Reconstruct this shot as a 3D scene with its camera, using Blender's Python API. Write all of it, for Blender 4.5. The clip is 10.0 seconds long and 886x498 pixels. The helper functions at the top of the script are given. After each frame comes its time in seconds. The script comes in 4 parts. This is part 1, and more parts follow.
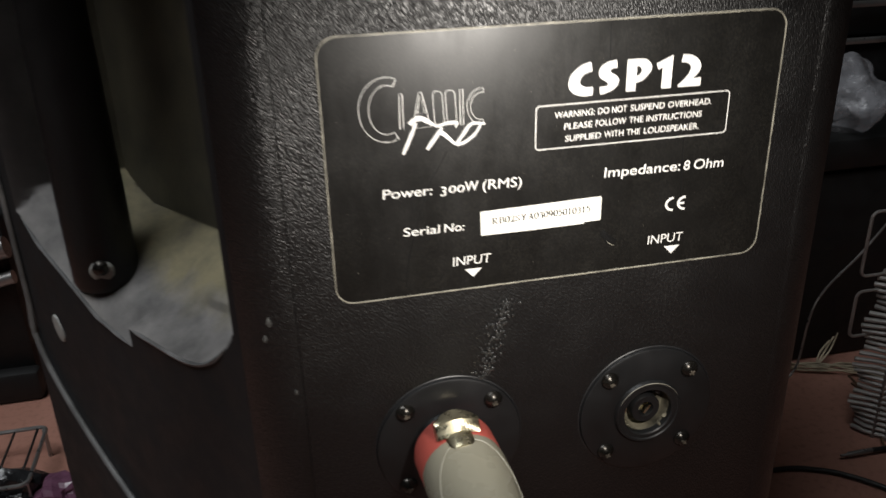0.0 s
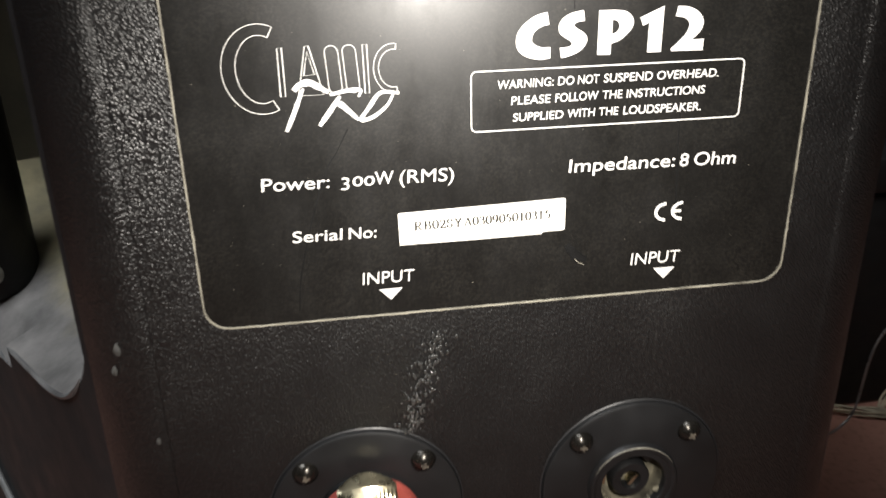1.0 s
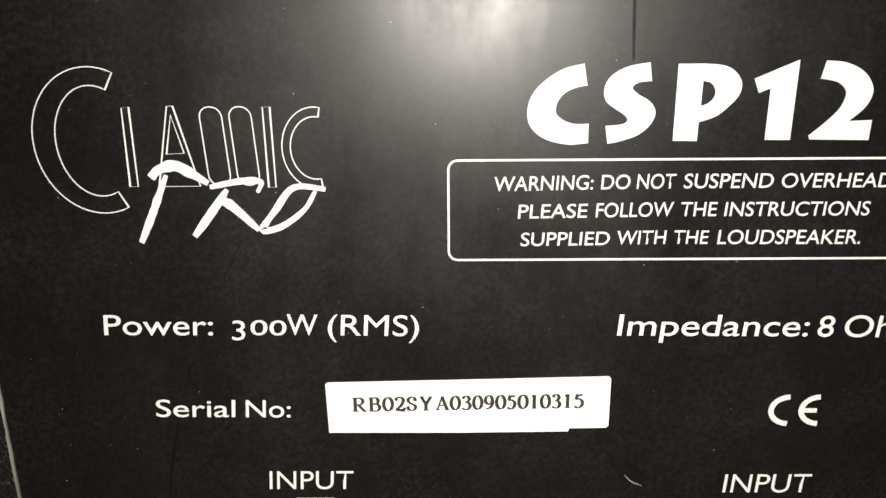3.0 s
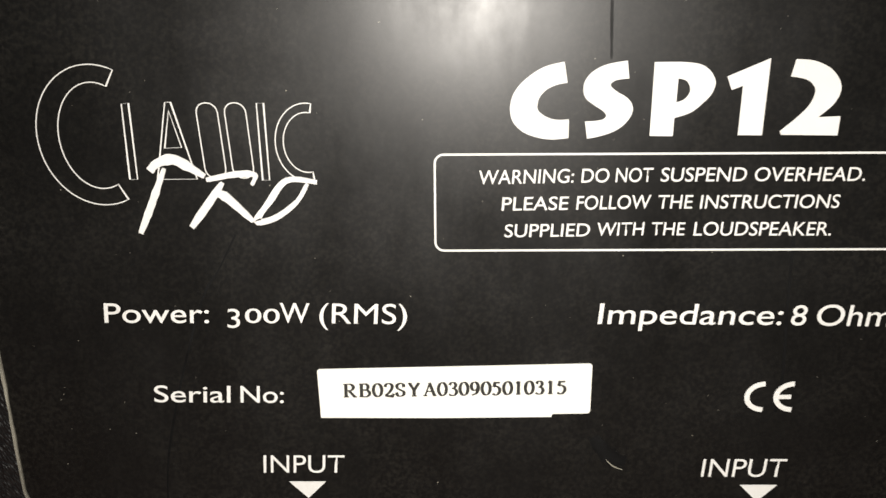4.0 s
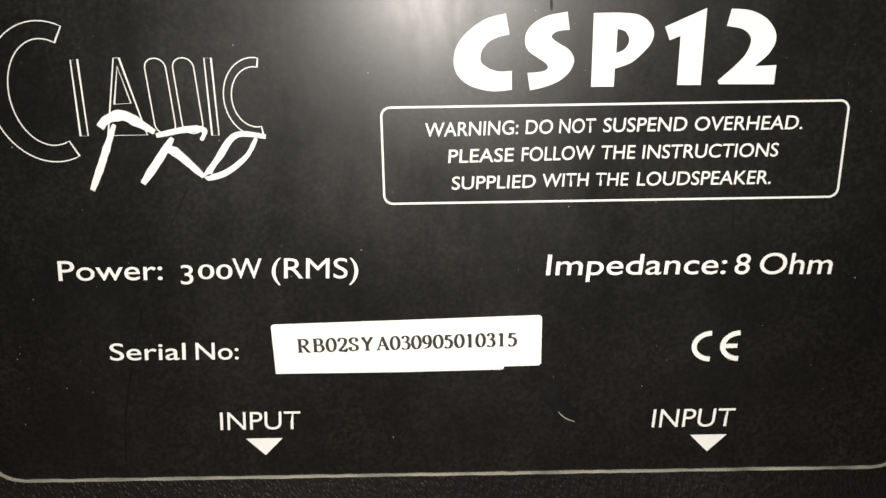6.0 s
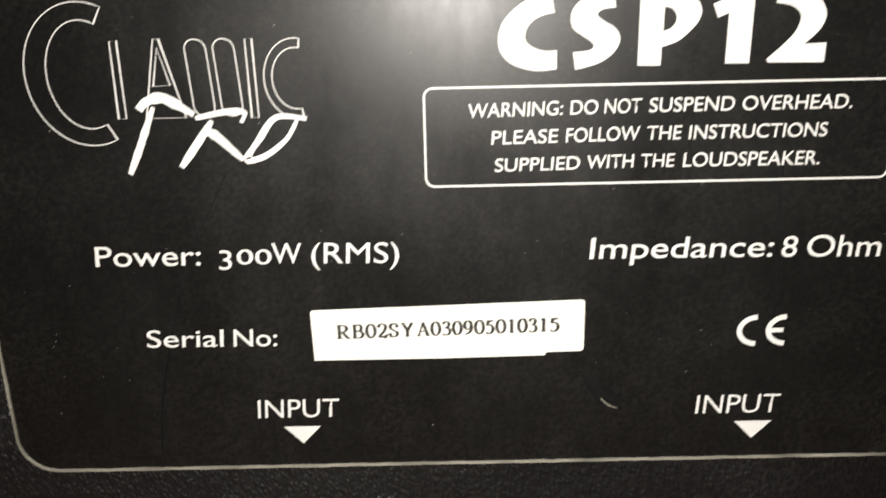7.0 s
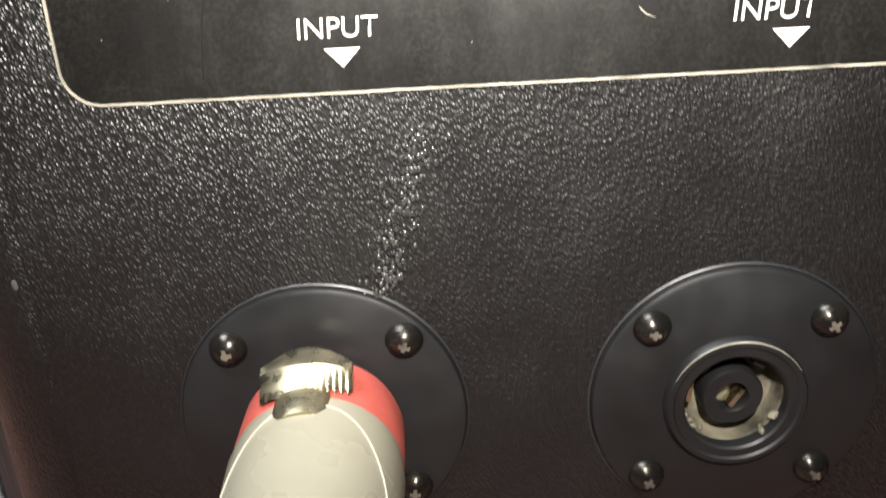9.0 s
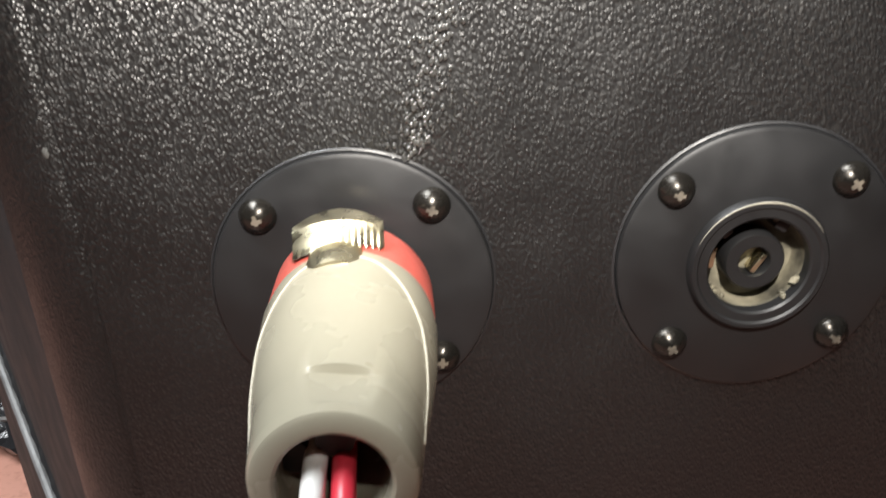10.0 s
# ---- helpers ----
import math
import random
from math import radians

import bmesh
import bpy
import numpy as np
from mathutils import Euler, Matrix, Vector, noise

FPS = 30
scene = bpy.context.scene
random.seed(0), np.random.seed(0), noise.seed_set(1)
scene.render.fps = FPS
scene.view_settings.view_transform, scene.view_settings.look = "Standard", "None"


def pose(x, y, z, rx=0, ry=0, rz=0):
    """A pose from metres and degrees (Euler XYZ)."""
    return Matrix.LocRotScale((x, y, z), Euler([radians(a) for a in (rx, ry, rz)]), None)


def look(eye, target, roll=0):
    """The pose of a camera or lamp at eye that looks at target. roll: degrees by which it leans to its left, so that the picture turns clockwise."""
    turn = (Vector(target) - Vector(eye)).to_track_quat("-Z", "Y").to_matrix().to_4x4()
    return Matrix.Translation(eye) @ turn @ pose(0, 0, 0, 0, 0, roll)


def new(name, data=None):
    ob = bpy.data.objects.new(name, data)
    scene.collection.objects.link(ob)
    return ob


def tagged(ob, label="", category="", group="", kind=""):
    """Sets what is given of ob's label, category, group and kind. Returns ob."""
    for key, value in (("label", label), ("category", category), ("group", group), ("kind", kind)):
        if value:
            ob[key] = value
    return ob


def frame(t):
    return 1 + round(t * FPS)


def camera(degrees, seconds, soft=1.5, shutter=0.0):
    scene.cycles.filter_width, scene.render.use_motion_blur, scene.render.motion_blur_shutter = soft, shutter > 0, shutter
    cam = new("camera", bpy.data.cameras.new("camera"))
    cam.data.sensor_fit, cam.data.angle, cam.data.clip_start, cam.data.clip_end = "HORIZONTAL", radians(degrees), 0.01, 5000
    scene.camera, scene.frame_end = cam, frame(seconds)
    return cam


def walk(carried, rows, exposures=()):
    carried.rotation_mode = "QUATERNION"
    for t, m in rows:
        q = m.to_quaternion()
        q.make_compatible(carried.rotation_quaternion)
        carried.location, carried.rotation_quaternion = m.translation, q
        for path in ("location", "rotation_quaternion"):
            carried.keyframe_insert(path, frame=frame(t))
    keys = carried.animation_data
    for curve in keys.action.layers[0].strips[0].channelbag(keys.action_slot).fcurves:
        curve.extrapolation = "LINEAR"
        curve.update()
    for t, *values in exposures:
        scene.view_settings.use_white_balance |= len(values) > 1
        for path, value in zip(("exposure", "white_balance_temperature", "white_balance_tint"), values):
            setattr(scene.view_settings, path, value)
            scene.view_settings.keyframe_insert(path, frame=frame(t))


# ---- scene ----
# ---- camera ----
cam = camera(56.5, 10.0, 1.5, 0.5)
METRES, TURN = 0.29, -12.7
ROWS = [
    (0.0, 0.0, 0.0, 0.0, -0.63, -23.97, 1.42),
    (0.5, 0.0895, 0.1244, -0.0789, 1.5, -23.83, 1.43),
    (1.0, 0.1306, 0.2194, -0.1008, 3.82, -22.76, 1.2),
    (1.5, 0.1846, 0.3444, -0.1459, 7.61, -21.03, 1.26),
    (2.0, 0.2238, 0.4589, -0.167, 11.41, -20.32, 0.89),
    (2.5, 0.1904, 0.5139, -0.1449, 12.8, -18.45, 0.54),
    (4.0, 0.2023, 0.497, -0.1467, 13.25, -17.82, 0.38),
    (4.5, 0.2239, 0.4894, -0.1481, 12.61, -17.36, 0.62),
    (5.0, 0.2257, 0.4916, -0.1581, 12.41, -17.52, 0.78),
    (6.5, 0.2238, 0.4852, -0.1716, 12.31, -17.48, 0.88),
    (7.0, 0.2053, 0.4866, -0.1795, 12.5, -17.58, 1.21),
    (7.5, 0.1866, 0.4705, -0.2246, 12.51, -17.97, 1.86),
    (8.0, 0.1853, 0.4533, -0.2721, 12.4, -19.0, 2.31),
    (8.5, 0.1915, 0.4324, -0.3192, 12.27, -20.06, 2.67),
    (9.0, 0.1921, 0.419, -0.355, 12.05, -20.96, 2.97),
    (9.5, 0.1944, 0.4009, -0.3867, 11.99, -21.82, 3.15),
    (10.0, 0.1759, 0.3832, -0.4169, 11.56, -22.73, 3.51),
]
START = pose(-0.0975, -0.244, 0.486, 0, 0, TURN)
EXPOSURES = [(0.0, 0.12), (0.6, 0.4), (1.2, 0.7), (1.6, 0.7), (2.0, 0.4), (2.5, -0.2), (4.5, -0.42), (7.0, -0.3), (8.0, 0.5), (8.5, 1.2), (9.0, 1.65), (10.0, 2.0)]
walk(cam, [(t, START @ pose(METRES * x, METRES * y, METRES * z, 90 + pitch, roll, yaw)) for t, x, y, z, yaw, pitch, roll in ROWS], EXPOSURES)

# ---- light: a still lamp for the torch at the camera, and one dim added fill ----
world = bpy.data.worlds.new("room_dusk")
scene.world = world
world.use_nodes = True
world.node_tree.nodes["Background"].inputs[0].default_value = (0.5, 0.49, 0.48, 1)
world.node_tree.nodes["Background"].inputs[1].default_value = 0.06

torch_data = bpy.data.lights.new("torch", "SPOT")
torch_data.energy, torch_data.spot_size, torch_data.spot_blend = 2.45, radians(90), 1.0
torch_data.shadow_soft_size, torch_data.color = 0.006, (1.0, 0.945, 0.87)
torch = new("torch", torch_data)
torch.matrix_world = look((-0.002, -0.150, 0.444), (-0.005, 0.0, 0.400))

# added fill without a visible source, lifts the left side, hollow and floor
fill_data = bpy.data.lights.new("room_fill", "AREA")
fill_data.shape, fill_data.size, fill_data.size_y, fill_data.energy, fill_data.color = "RECTANGLE", 1.2, 1.2, 7.5, (0.93, 0.97, 1.0)
fill_data.spread = radians(75)
room_fill = new("room_fill", fill_data)
room_fill.matrix_world = look((-0.75, -0.2, 2.4), (-0.05, 0.35, 0.0))


# ---- materials ----
class Nodes:
    """A node material in the making."""

    def __init__(self, name, colour, rough=0.5, metal=0.0):
        self.mat = bpy.data.materials.new(name)
        self.mat.use_nodes = True
        self.tree = self.mat.node_tree
        self.shader = self.tree.nodes["Principled BSDF"]
        self.put("Base Color", (*colour, 1))
        self.put("Roughness", rough)
        self.put("Metallic", metal)
        self.place = self.node("ShaderNodeTexCoord").outputs["Object"]

    def node(self, kind, **inputs):
        n = self.tree.nodes.new(kind)
        for key, value in inputs.items():
            self.link(value, n.inputs[key.replace("_", " ")])
        return n

    def link(self, value, socket):
        if isinstance(value, bpy.types.NodeSocket):
            self.tree.links.new(value, socket)
        else:
            socket.default_value = value

    def put(self, key, value):
        self.link(value, self.shader.inputs[key])

    def noise(self, scale, detail=3.0, rough=0.55, stretch=None, turn=(0, 0, 0)):
        where = self.place
        if stretch:
            m = self.node("ShaderNodeMapping", Vector=where, Scale=stretch, Rotation=turn)
            where = m.outputs[0]
        n = self.node("ShaderNodeTexNoise", Vector=where, Scale=scale, Detail=detail, Roughness=rough)
        return n.outputs["Fac"]

    def span(self, value, a, b, lo=0.0, hi=1.0):
        n = self.node("ShaderNodeMapRange", Value=value)
        n.inputs["From Min"].default_value, n.inputs["From Max"].default_value = a, b
        n.inputs["To Min"].default_value, n.inputs["To Max"].default_value = lo, hi
        return n.outputs["Result"]

    def mix(self, fac, a, b):
        n = self.tree.nodes.new("ShaderNodeMix")
        n.data_type = "RGBA"
        for value, socket in ((fac, n.inputs[0]), (a, n.inputs[6]), (b, n.inputs[7])):
            self.link((*value, 1) if isinstance(value, tuple) else value, socket)
        return n.outputs[2]

    def times(self, a, b):
        n = self.tree.nodes.new("ShaderNodeMath")
        n.operation = "MULTIPLY"
        self.link(a, n.inputs[0])
        self.link(b, n.inputs[1])
        return n.outputs[0]

    def bump(self, height, strength, distance):
        b = self.node("ShaderNodeBump", Height=height, Strength=strength, Distance=distance)
        self.put("Normal", b.outputs[0])


def plain(name, colour, rough=0.5, metal=0.0, scale=120.0, vary=0.25, relief=0.0002, shine=0.5):
    """Paint, plastic or metal with uneven tone, gloss and a fine relief."""
    n = Nodes(name, colour, rough, metal)
    coarse, fine = n.noise(scale * 0.2), n.noise(scale * 4)
    dark, light = tuple(c * (1 - vary) for c in colour), tuple(min(1, c * (1 + vary)) for c in colour)
    n.put("Base Color", n.mix(n.span(coarse, 0.3, 0.7), dark, light))
    n.put("Roughness", n.span(n.noise(scale), 0.3, 0.7, max(0.03, rough - 0.1), min(1, rough + 0.12)))
    n.bump(fine, 0.35, relief)
    n.put("Specular IOR Level", shine)
    return n.mat


def pebbled_plastic():
    """Black moulded plastic with a leather-like grain of slanting pebbles, a little dusty."""
    n = Nodes("pebbled_plastic", (0.012, 0.012, 0.012), 0.38)
    m = n.node("ShaderNodeMapping", Vector=n.place, Rotation=(0, 0.45, 0))
    m2 = n.node("ShaderNodeMapping", Vector=m.outputs[0], Scale=(1.5, 1.0, 0.62))
    cells = n.node("ShaderNodeTexVoronoi", Vector=m2.outputs[0], Scale=1450.0)
    pebble = n.span(cells.outputs["Distance"], 0.05, 0.78, 1.0, 0.0)
    high = n.times(pebble, n.span(n.noise(700, 2.0), 0.3, 0.6, 0.45, 1.0))
    dust = n.times(n.span(n.noise(9, 4), 0.42, 0.68), n.span(n.noise(900, 2), 0.45, 0.7))
    n.put("Base Color", n.mix(n.times(dust, 0.4), (0.006, 0.006, 0.0062), (0.045, 0.042, 0.038)))
    n.put("Roughness", n.span(n.noise(60, 4), 0.3, 0.7, 0.31, 0.46))
    n.bump(high, 0.68, 0.00033)
    return n.mat


def label_film():
    """Satin black printed film with wiped, mottled dust."""
    n = Nodes("label_film", (0.012, 0.012, 0.012), 0.3)
    wipe, blotch, speck = n.noise(14, 4, 0.6, (3.0, 1, 0.6)), n.noise(70, 5, 0.65), n.noise(1600, 2)
    dust = n.times(n.times(n.span(wipe, 0.3, 0.7, 0.25, 1.0), n.span(blotch, 0.35, 0.7, 0.3, 1.0)), n.span(speck, 0.4, 0.75))
    n.put("Base Color", n.mix(dust, (0.0046, 0.0045, 0.0042), (0.0225, 0.0208, 0.017)))
    n.put("Roughness", n.span(n.times(n.noise(38, 5, 0.7, (1.8, 1, 0.6)), n.span(blotch, 0.2, 0.8, 0.7, 1.3)), 0.3, 0.7, 0.3, 0.43))
    n.bump(n.noise(7000, 2, 0.6), 0.15, 0.00003)
    n.put("Specular IOR Level", 0.36)
    return n.mat


def dusty_plastic():
    """Dark plastic on which dust has settled where it faces up."""
    n = Nodes("dusty_plastic", (0.02, 0.02, 0.02), 0.6)
    up = n.node("ShaderNodeSeparateXYZ", Vector=n.node("ShaderNodeNewGeometry").outputs["Normal"]).outputs["Z"]
    lie = n.times(n.span(up, -0.1, 0.55, 0.14, 1.0), n.span(n.noise(45, 6, 0.65), 0.12, 0.62))
    # tan dust on the inner shelf, greyer dust on the rubbed outer ledge
    reach = n.node("ShaderNodeVectorMath")
    reach.operation = "DOT_PRODUCT"
    n.link(n.place, reach.inputs[0])
    n.link((-0.819, -0.573, 0.0), reach.inputs[1])
    patchy = n.node("ShaderNodeMath")
    n.link(reach.outputs["Value"], patchy.inputs[0])
    n.link(n.span(n.noise(60, 3, 0.6), 0.3, 0.7, -0.005, 0.004), patchy.inputs[1])
    tint = n.mix(n.span(patchy.outputs["Value"], 0.054, 0.068), (0.235, 0.205, 0.125), (0.215, 0.203, 0.195))
    n.put("Base Color", n.mix(lie, (0.014, 0.014, 0.014), tint))
    n.put("Roughness", n.span(lie, 0.0, 1.0, 0.45, 0.95))
    n.bump(n.noise(420, 4), 0.3, 0.0005)
    return n.mat


def floor_lino():
    """Brick-red sheet flooring with wear and dull shine."""
    n = Nodes("floor_lino", (0.3, 0.11, 0.06), 0.45)
    worn, grain = n.noise(5, 5), n.noise(160, 3)
    base = n.mix(n.span(worn, 0.3, 0.7), (0.36, 0.175, 0.13), (0.45, 0.23, 0.175))
    n.put("Base Color", n.mix(n.times(n.span(grain, 0.5, 0.75), 0.5), base, (0.2, 0.09, 0.06)))
    n.put("Roughness", n.span(worn, 0.3, 0.7, 0.32, 0.55))
    n.bump(grain, 0.15, 0.0006)
    return n.mat


def clear_film():
    """Crumpled clear plastic film."""
    n = Nodes("clear_film", (0.5, 0.5, 0.53), 0.16)
    n.put("Alpha", n.span(n.noise(40, 3), 0.35, 0.65, 0.12, 0.5))
    n.bump(n.noise(70, 4), 0.6, 0.004)
    return n.mat


PEBBLE, FILM, DUSTY, LINO, CLEAR = pebbled_plastic(), label_film(), dusty_plastic(), floor_lino(), clear_film()
SCUFF = plain("scuffed_edge", (0.12, 0.12, 0.12), 0.55, 0, 300, 0.4, 0.0002)
SMOOTH_BLACK = plain("smooth_black", (0.013, 0.013, 0.014), 0.42, 0, 90, 0.3, 0.0001)
HANDLE_BLACK = plain("handle_black", (0.009, 0.009, 0.009), 0.46, 0, 90, 0.3, 0.0004, 0.3)
MATTE_BLACK = plain("matte_black", (0.014, 0.014, 0.0145), 0.68, 0, 70, 0.3, 0.0003, 0.3)
PALE_FIN = plain("pale_fin", (0.42, 0.4, 0.38), 0.45, 0.3, 200, 0.25, 0.0002)
FLANGE = plain("flange_plastic", (0.0095, 0.0095, 0.01), 0.46, 0, 100, 0.4, 0.0001, 0.36)
INK = plain("white_ink", (0.7, 0.69, 0.66), 0.55, 0, 300, 0.06, 0.00005)
PAPER = plain("paper_sticker", (0.84, 0.83, 0.76), 0.5, 0, 200, 0.03, 0.00005)
BLACK_INK = plain("black_ink", (0.02, 0.018, 0.015), 0.6, 0, 400, 0.2, 0.00005)
RIM = plain("worn_rim", (0.25, 0.235, 0.19), 0.55, 0, 500, 0.45, 0.0002)
SMEAR = plain("dark_smear", (0.002, 0.002, 0.002), 0.55, 0, 300, 0.3, 0.00003, 0.22)
SCREW_STEEL = plain("black_screw", (0.035, 0.032, 0.028), 0.24, 0.8, 400, 0.3, 0.00008)
RUST = plain("dirty_slot", (0.085, 0.072, 0.055), 0.7, 0, 900, 0.5, 0.0002)
SOCKET_DIRT = plain("dirty_socket", (0.15, 0.135, 0.095), 0.75, 0, 700, 0.75, 0.0004)
BRASS = plain("brass", (0.62, 0.56, 0.39), 0.3, 1.0, 400, 0.15, 0.0001)
GREY_SHELL = plain("grey_shell", (0.268, 0.249, 0.19), 0.25, 0, 60, 0.03, 0.00003)
RED_RING = plain("red_ring", (0.42, 0.085, 0.065), 0.42, 0, 200, 0.2, 0.0002)
SEAM = plain("pale_seam", (0.42, 0.4, 0.33), 0.45, 0, 200, 0.1, 0.0001)
WHITE_WIRE = plain("white_wire", (0.75, 0.73, 0.7), 0.4, 0, 200, 0.1, 0.0001)
RED_WIRE = plain("red_wire", (0.55, 0.03, 0.05), 0.4, 0, 200, 0.15, 0.0001)
RUBBER = plain("black_rubber", (0.012, 0.012, 0.012), 0.5, 0, 200, 0.3, 0.0002)
GREY_METAL = plain("grey_metal", (0.32, 0.31, 0.3), 0.35, 0.8, 150, 0.25, 0.0002)
WORN_GREY = plain("worn_grey", (0.3, 0.3, 0.28), 0.5, 0, 300, 0.35, 0.0002)
GLOSS = plain("gloss_black", (0.015, 0.015, 0.016), 0.15, 0, 60, 0.4, 0.002)
CHIP = plain("chipped_plastic", (0.06, 0.06, 0.057), 0.6, 0, 300, 0.4, 0.0002)
CASE_BLACK = plain("case_black", (0.006, 0.006, 0.006), 0.6, 0, 60, 0.4, 0.0004)
TWINE = plain("twine", (0.45, 0.38, 0.27), 0.9, 0, 300, 0.3, 0.0004)
WALL_PAINT = plain("wall_paint", (0.13, 0.115, 0.1), 0.85, 0, 12, 0.12, 0.0008)
PURPLE = plain("purple_plastic", (0.14, 0.06, 0.1), 0.3, 0, 60, 0.3, 0.0003)
BROWN = plain("brown_paper", (0.2, 0.12, 0.07), 0.8, 0, 60, 0.3, 0.0006)


# ---- mesh helpers ----
def part(name, bm, material, parent=None, label="", smooth=True):
    """Links a bmesh as one mesh object under a thing or a part."""
    mesh = bpy.data.meshes.new(name)
    for f in bm.faces:
        f.smooth = smooth
    bm.to_mesh(mesh)
    bm.free()
    mesh.materials.append(material)
    ob = new(name, mesh)
    if smooth:
        mesh.set_sharp_from_angle(angle=radians(38))
    if parent:
        ob.parent = parent
    return tagged(ob, label)


def thing(name, label, category, group="", kind=""):
    return tagged(new(name), label, category, group, kind)


def box(x0, x1, y0, y1, z0, z1, bevel=0.0, segments=2):
    bm = bmesh.new()
    bmesh.ops.create_cube(bm, size=1)
    for v in bm.verts:
        v.co = ((x0 + x1) / 2 + v.co.x * (x1 - x0), (y0 + y1) / 2 + v.co.y * (y1 - y0), (z0 + z1) / 2 + v.co.z * (z1 - z0))
    if bevel:
        bmesh.ops.bevel(bm, geom=list(bm.edges), offset=bevel, segments=segments, affect="EDGES", profile=0.5)
    return bm


def lathe(rings, segments=64, squash=1.0):
    """A turned body about the y axis from (radius, y) pairs; a radius of 0 closes an end."""
    bm, loops = bmesh.new(), []
    for r, y in rings:
        if r == 0:
            loops.append([bm.verts.new((0, y, 0))])
        else:
            loops.append([bm.verts.new((r * math.cos(a), y, squash * r * math.sin(a))) for a in (2 * math.pi * k / segments for k in range(segments))])
    for a, b in zip(loops, loops[1:]):
        for k in range(segments):
            ring = [a[k % len(a)], a[(k + 1) % len(a)], b[(k + 1) % len(b)], b[k % len(b)]]
            bm.faces.new(list(dict.fromkeys(ring)))
    bmesh.ops.recalc_face_normals(bm, faces=bm.faces)
    return bm


def prism(points, y0, y1):
    """An outline of (x, z) pairs, thick from y0 to y1."""
    bm = bmesh.new()
    a, b = ([bm.verts.new((x, y, z)) for x, z in points] for y in (y0, y1))
    bm.faces.new(a)
    bm.faces.new(b[::-1])
    for k in range(len(a)):
        bm.faces.new((a[k], b[k], b[k - 1], a[k - 1]))
    bmesh.ops.recalc_face_normals(bm, faces=bm.faces)
    return bm


def rounded(x0, x1, z0, z1, r, steps=8):
    out = []
    for cx, cz, a0 in ((x1 - r, z1 - r, 0), (x0 + r, z1 - r, 90), (x0 + r, z0 + r, 180), (x1 - r, z0 + r, 270)):
        out += [(cx + r * math.cos(radians(a0 + 90 * k / steps)), cz + r * math.sin(radians(a0 + 90 * k / steps))) for k in range(steps + 1)]
    return out


def smoothed(points, steps=6):
    """A soft curve through the points."""
    pts, out = [Vector(p) for p in points], []
    for i in range(len(pts) - 1):
        p0, p1, p2, p3 = pts[max(i - 1, 0)], pts[i], pts[i + 1], pts[min(i + 2, len(pts) - 1)]
        for k in range(steps):
            t = k / steps
            out.append(0.5 * (2 * p1 + (p2 - p0) * t + (2 * p0 - 5 * p1 + 4 * p2 - p3) * t * t + (3 * p1 - p0 - 3 * p2 + p3) * t * t * t))
    return out + [pts[-1]]


def ribbon(points, width, y0, y1, closed=False, bm=None):
    """A flat stroke along (x, z) pairs. width: a number, or a function of the share of the way."""
    bm = bm or bmesh.new()
    pts, n = [Vector((p[0], p[1])) for p in points], len(points)
    left, right = [], []
    for i in range(n):
        a, b = (pts[i - 1], pts[(i + 1) % n]) if closed else (pts[max(i - 1, 0)], pts[min(i + 1, n - 1)])
        d = (b - a).normalized()
        side = Vector((-d.y, d.x))
        bend = max(0.6, abs((pts[i] - a).normalized().dot(d))) if (pts[i] - a).length > 0 else 1
        half = (width(i / (n - 1)) if callable(width) else width) / 2 / bend
        left.append(pts[i] + side * half)
        right.append(pts[i] - side * half)
    rows = [[bm.verts.new((p.x, y, p.y)) for p in line] for line, y in ((left, y0), (right, y0), (right, y1), (left, y1))]
    last = n if closed else n - 1
    for i in range(last):
        j = (i + 1) % n
        for a, b in zip(rows, rows[1:] + rows[:1]):
            bm.faces.new((a[i], a[j], b[j], b[i]))
    if not closed:
        bm.faces.new([r[0] for r in rows])
        bm.faces.new([r[-1] for r in rows][::-1])
    bmesh.ops.recalc_face_normals(bm, faces=bm.faces)
    return bm


def tube(points, radius, segments=10, closed=False, bm=None):
    """A round rod or cable along points. radius: a number, or a function of the share of the way."""
    bm, loops = bm or bmesh.new(), []
    pts = [Vector(p) for p in points]
    n, up = len(pts), Vector((0.13, 0.21, 0.97))
    for i, p in enumerate(pts):
        a, b = (pts[i - 1], pts[(i + 1) % n]) if closed else (pts[max(i - 1, 0)], pts[min(i + 1, n - 1)])
        d = (b - a).normalized()
        s = d.cross(up)
        s = s.normalized() if s.length > 0.05 else d.orthogonal().normalized()
        t = d.cross(s).normalized()
        r = radius(i / (n - 1)) if callable(radius) else radius
        loops.append([bm.verts.new(p + r * (math.cos(2 * math.pi * k / segments) * s + math.sin(2 * math.pi * k / segments) * t)) for k in range(segments)])
    for i in range(n if closed else n - 1):
        a, b = loops[i], loops[(i + 1) % n]
        for k in range(segments):
            bm.faces.new((a[k], a[(k + 1) % segments], b[(k + 1) % segments], b[k]))
    if not closed:
        bm.faces.new(loops[0])
        bm.faces.new(loops[-1][::-1])
    bmesh.ops.recalc_face_normals(bm, faces=bm.faces)
    return bm


def blob(r, flat=1.0, rough=0.3, seed=0, cuts=2):
    """An uneven lump."""
    bm = bmesh.new()
    bmesh.ops.create_icosphere(bm, subdivisions=cuts, radius=r)
    for v in bm.verts:
        v.co *= 1 + rough * noise.noise(v.co / r * 1.3 + Vector((seed * 7.1, 3.3, 1.7)))
        v.co.z *= flat
    return bm


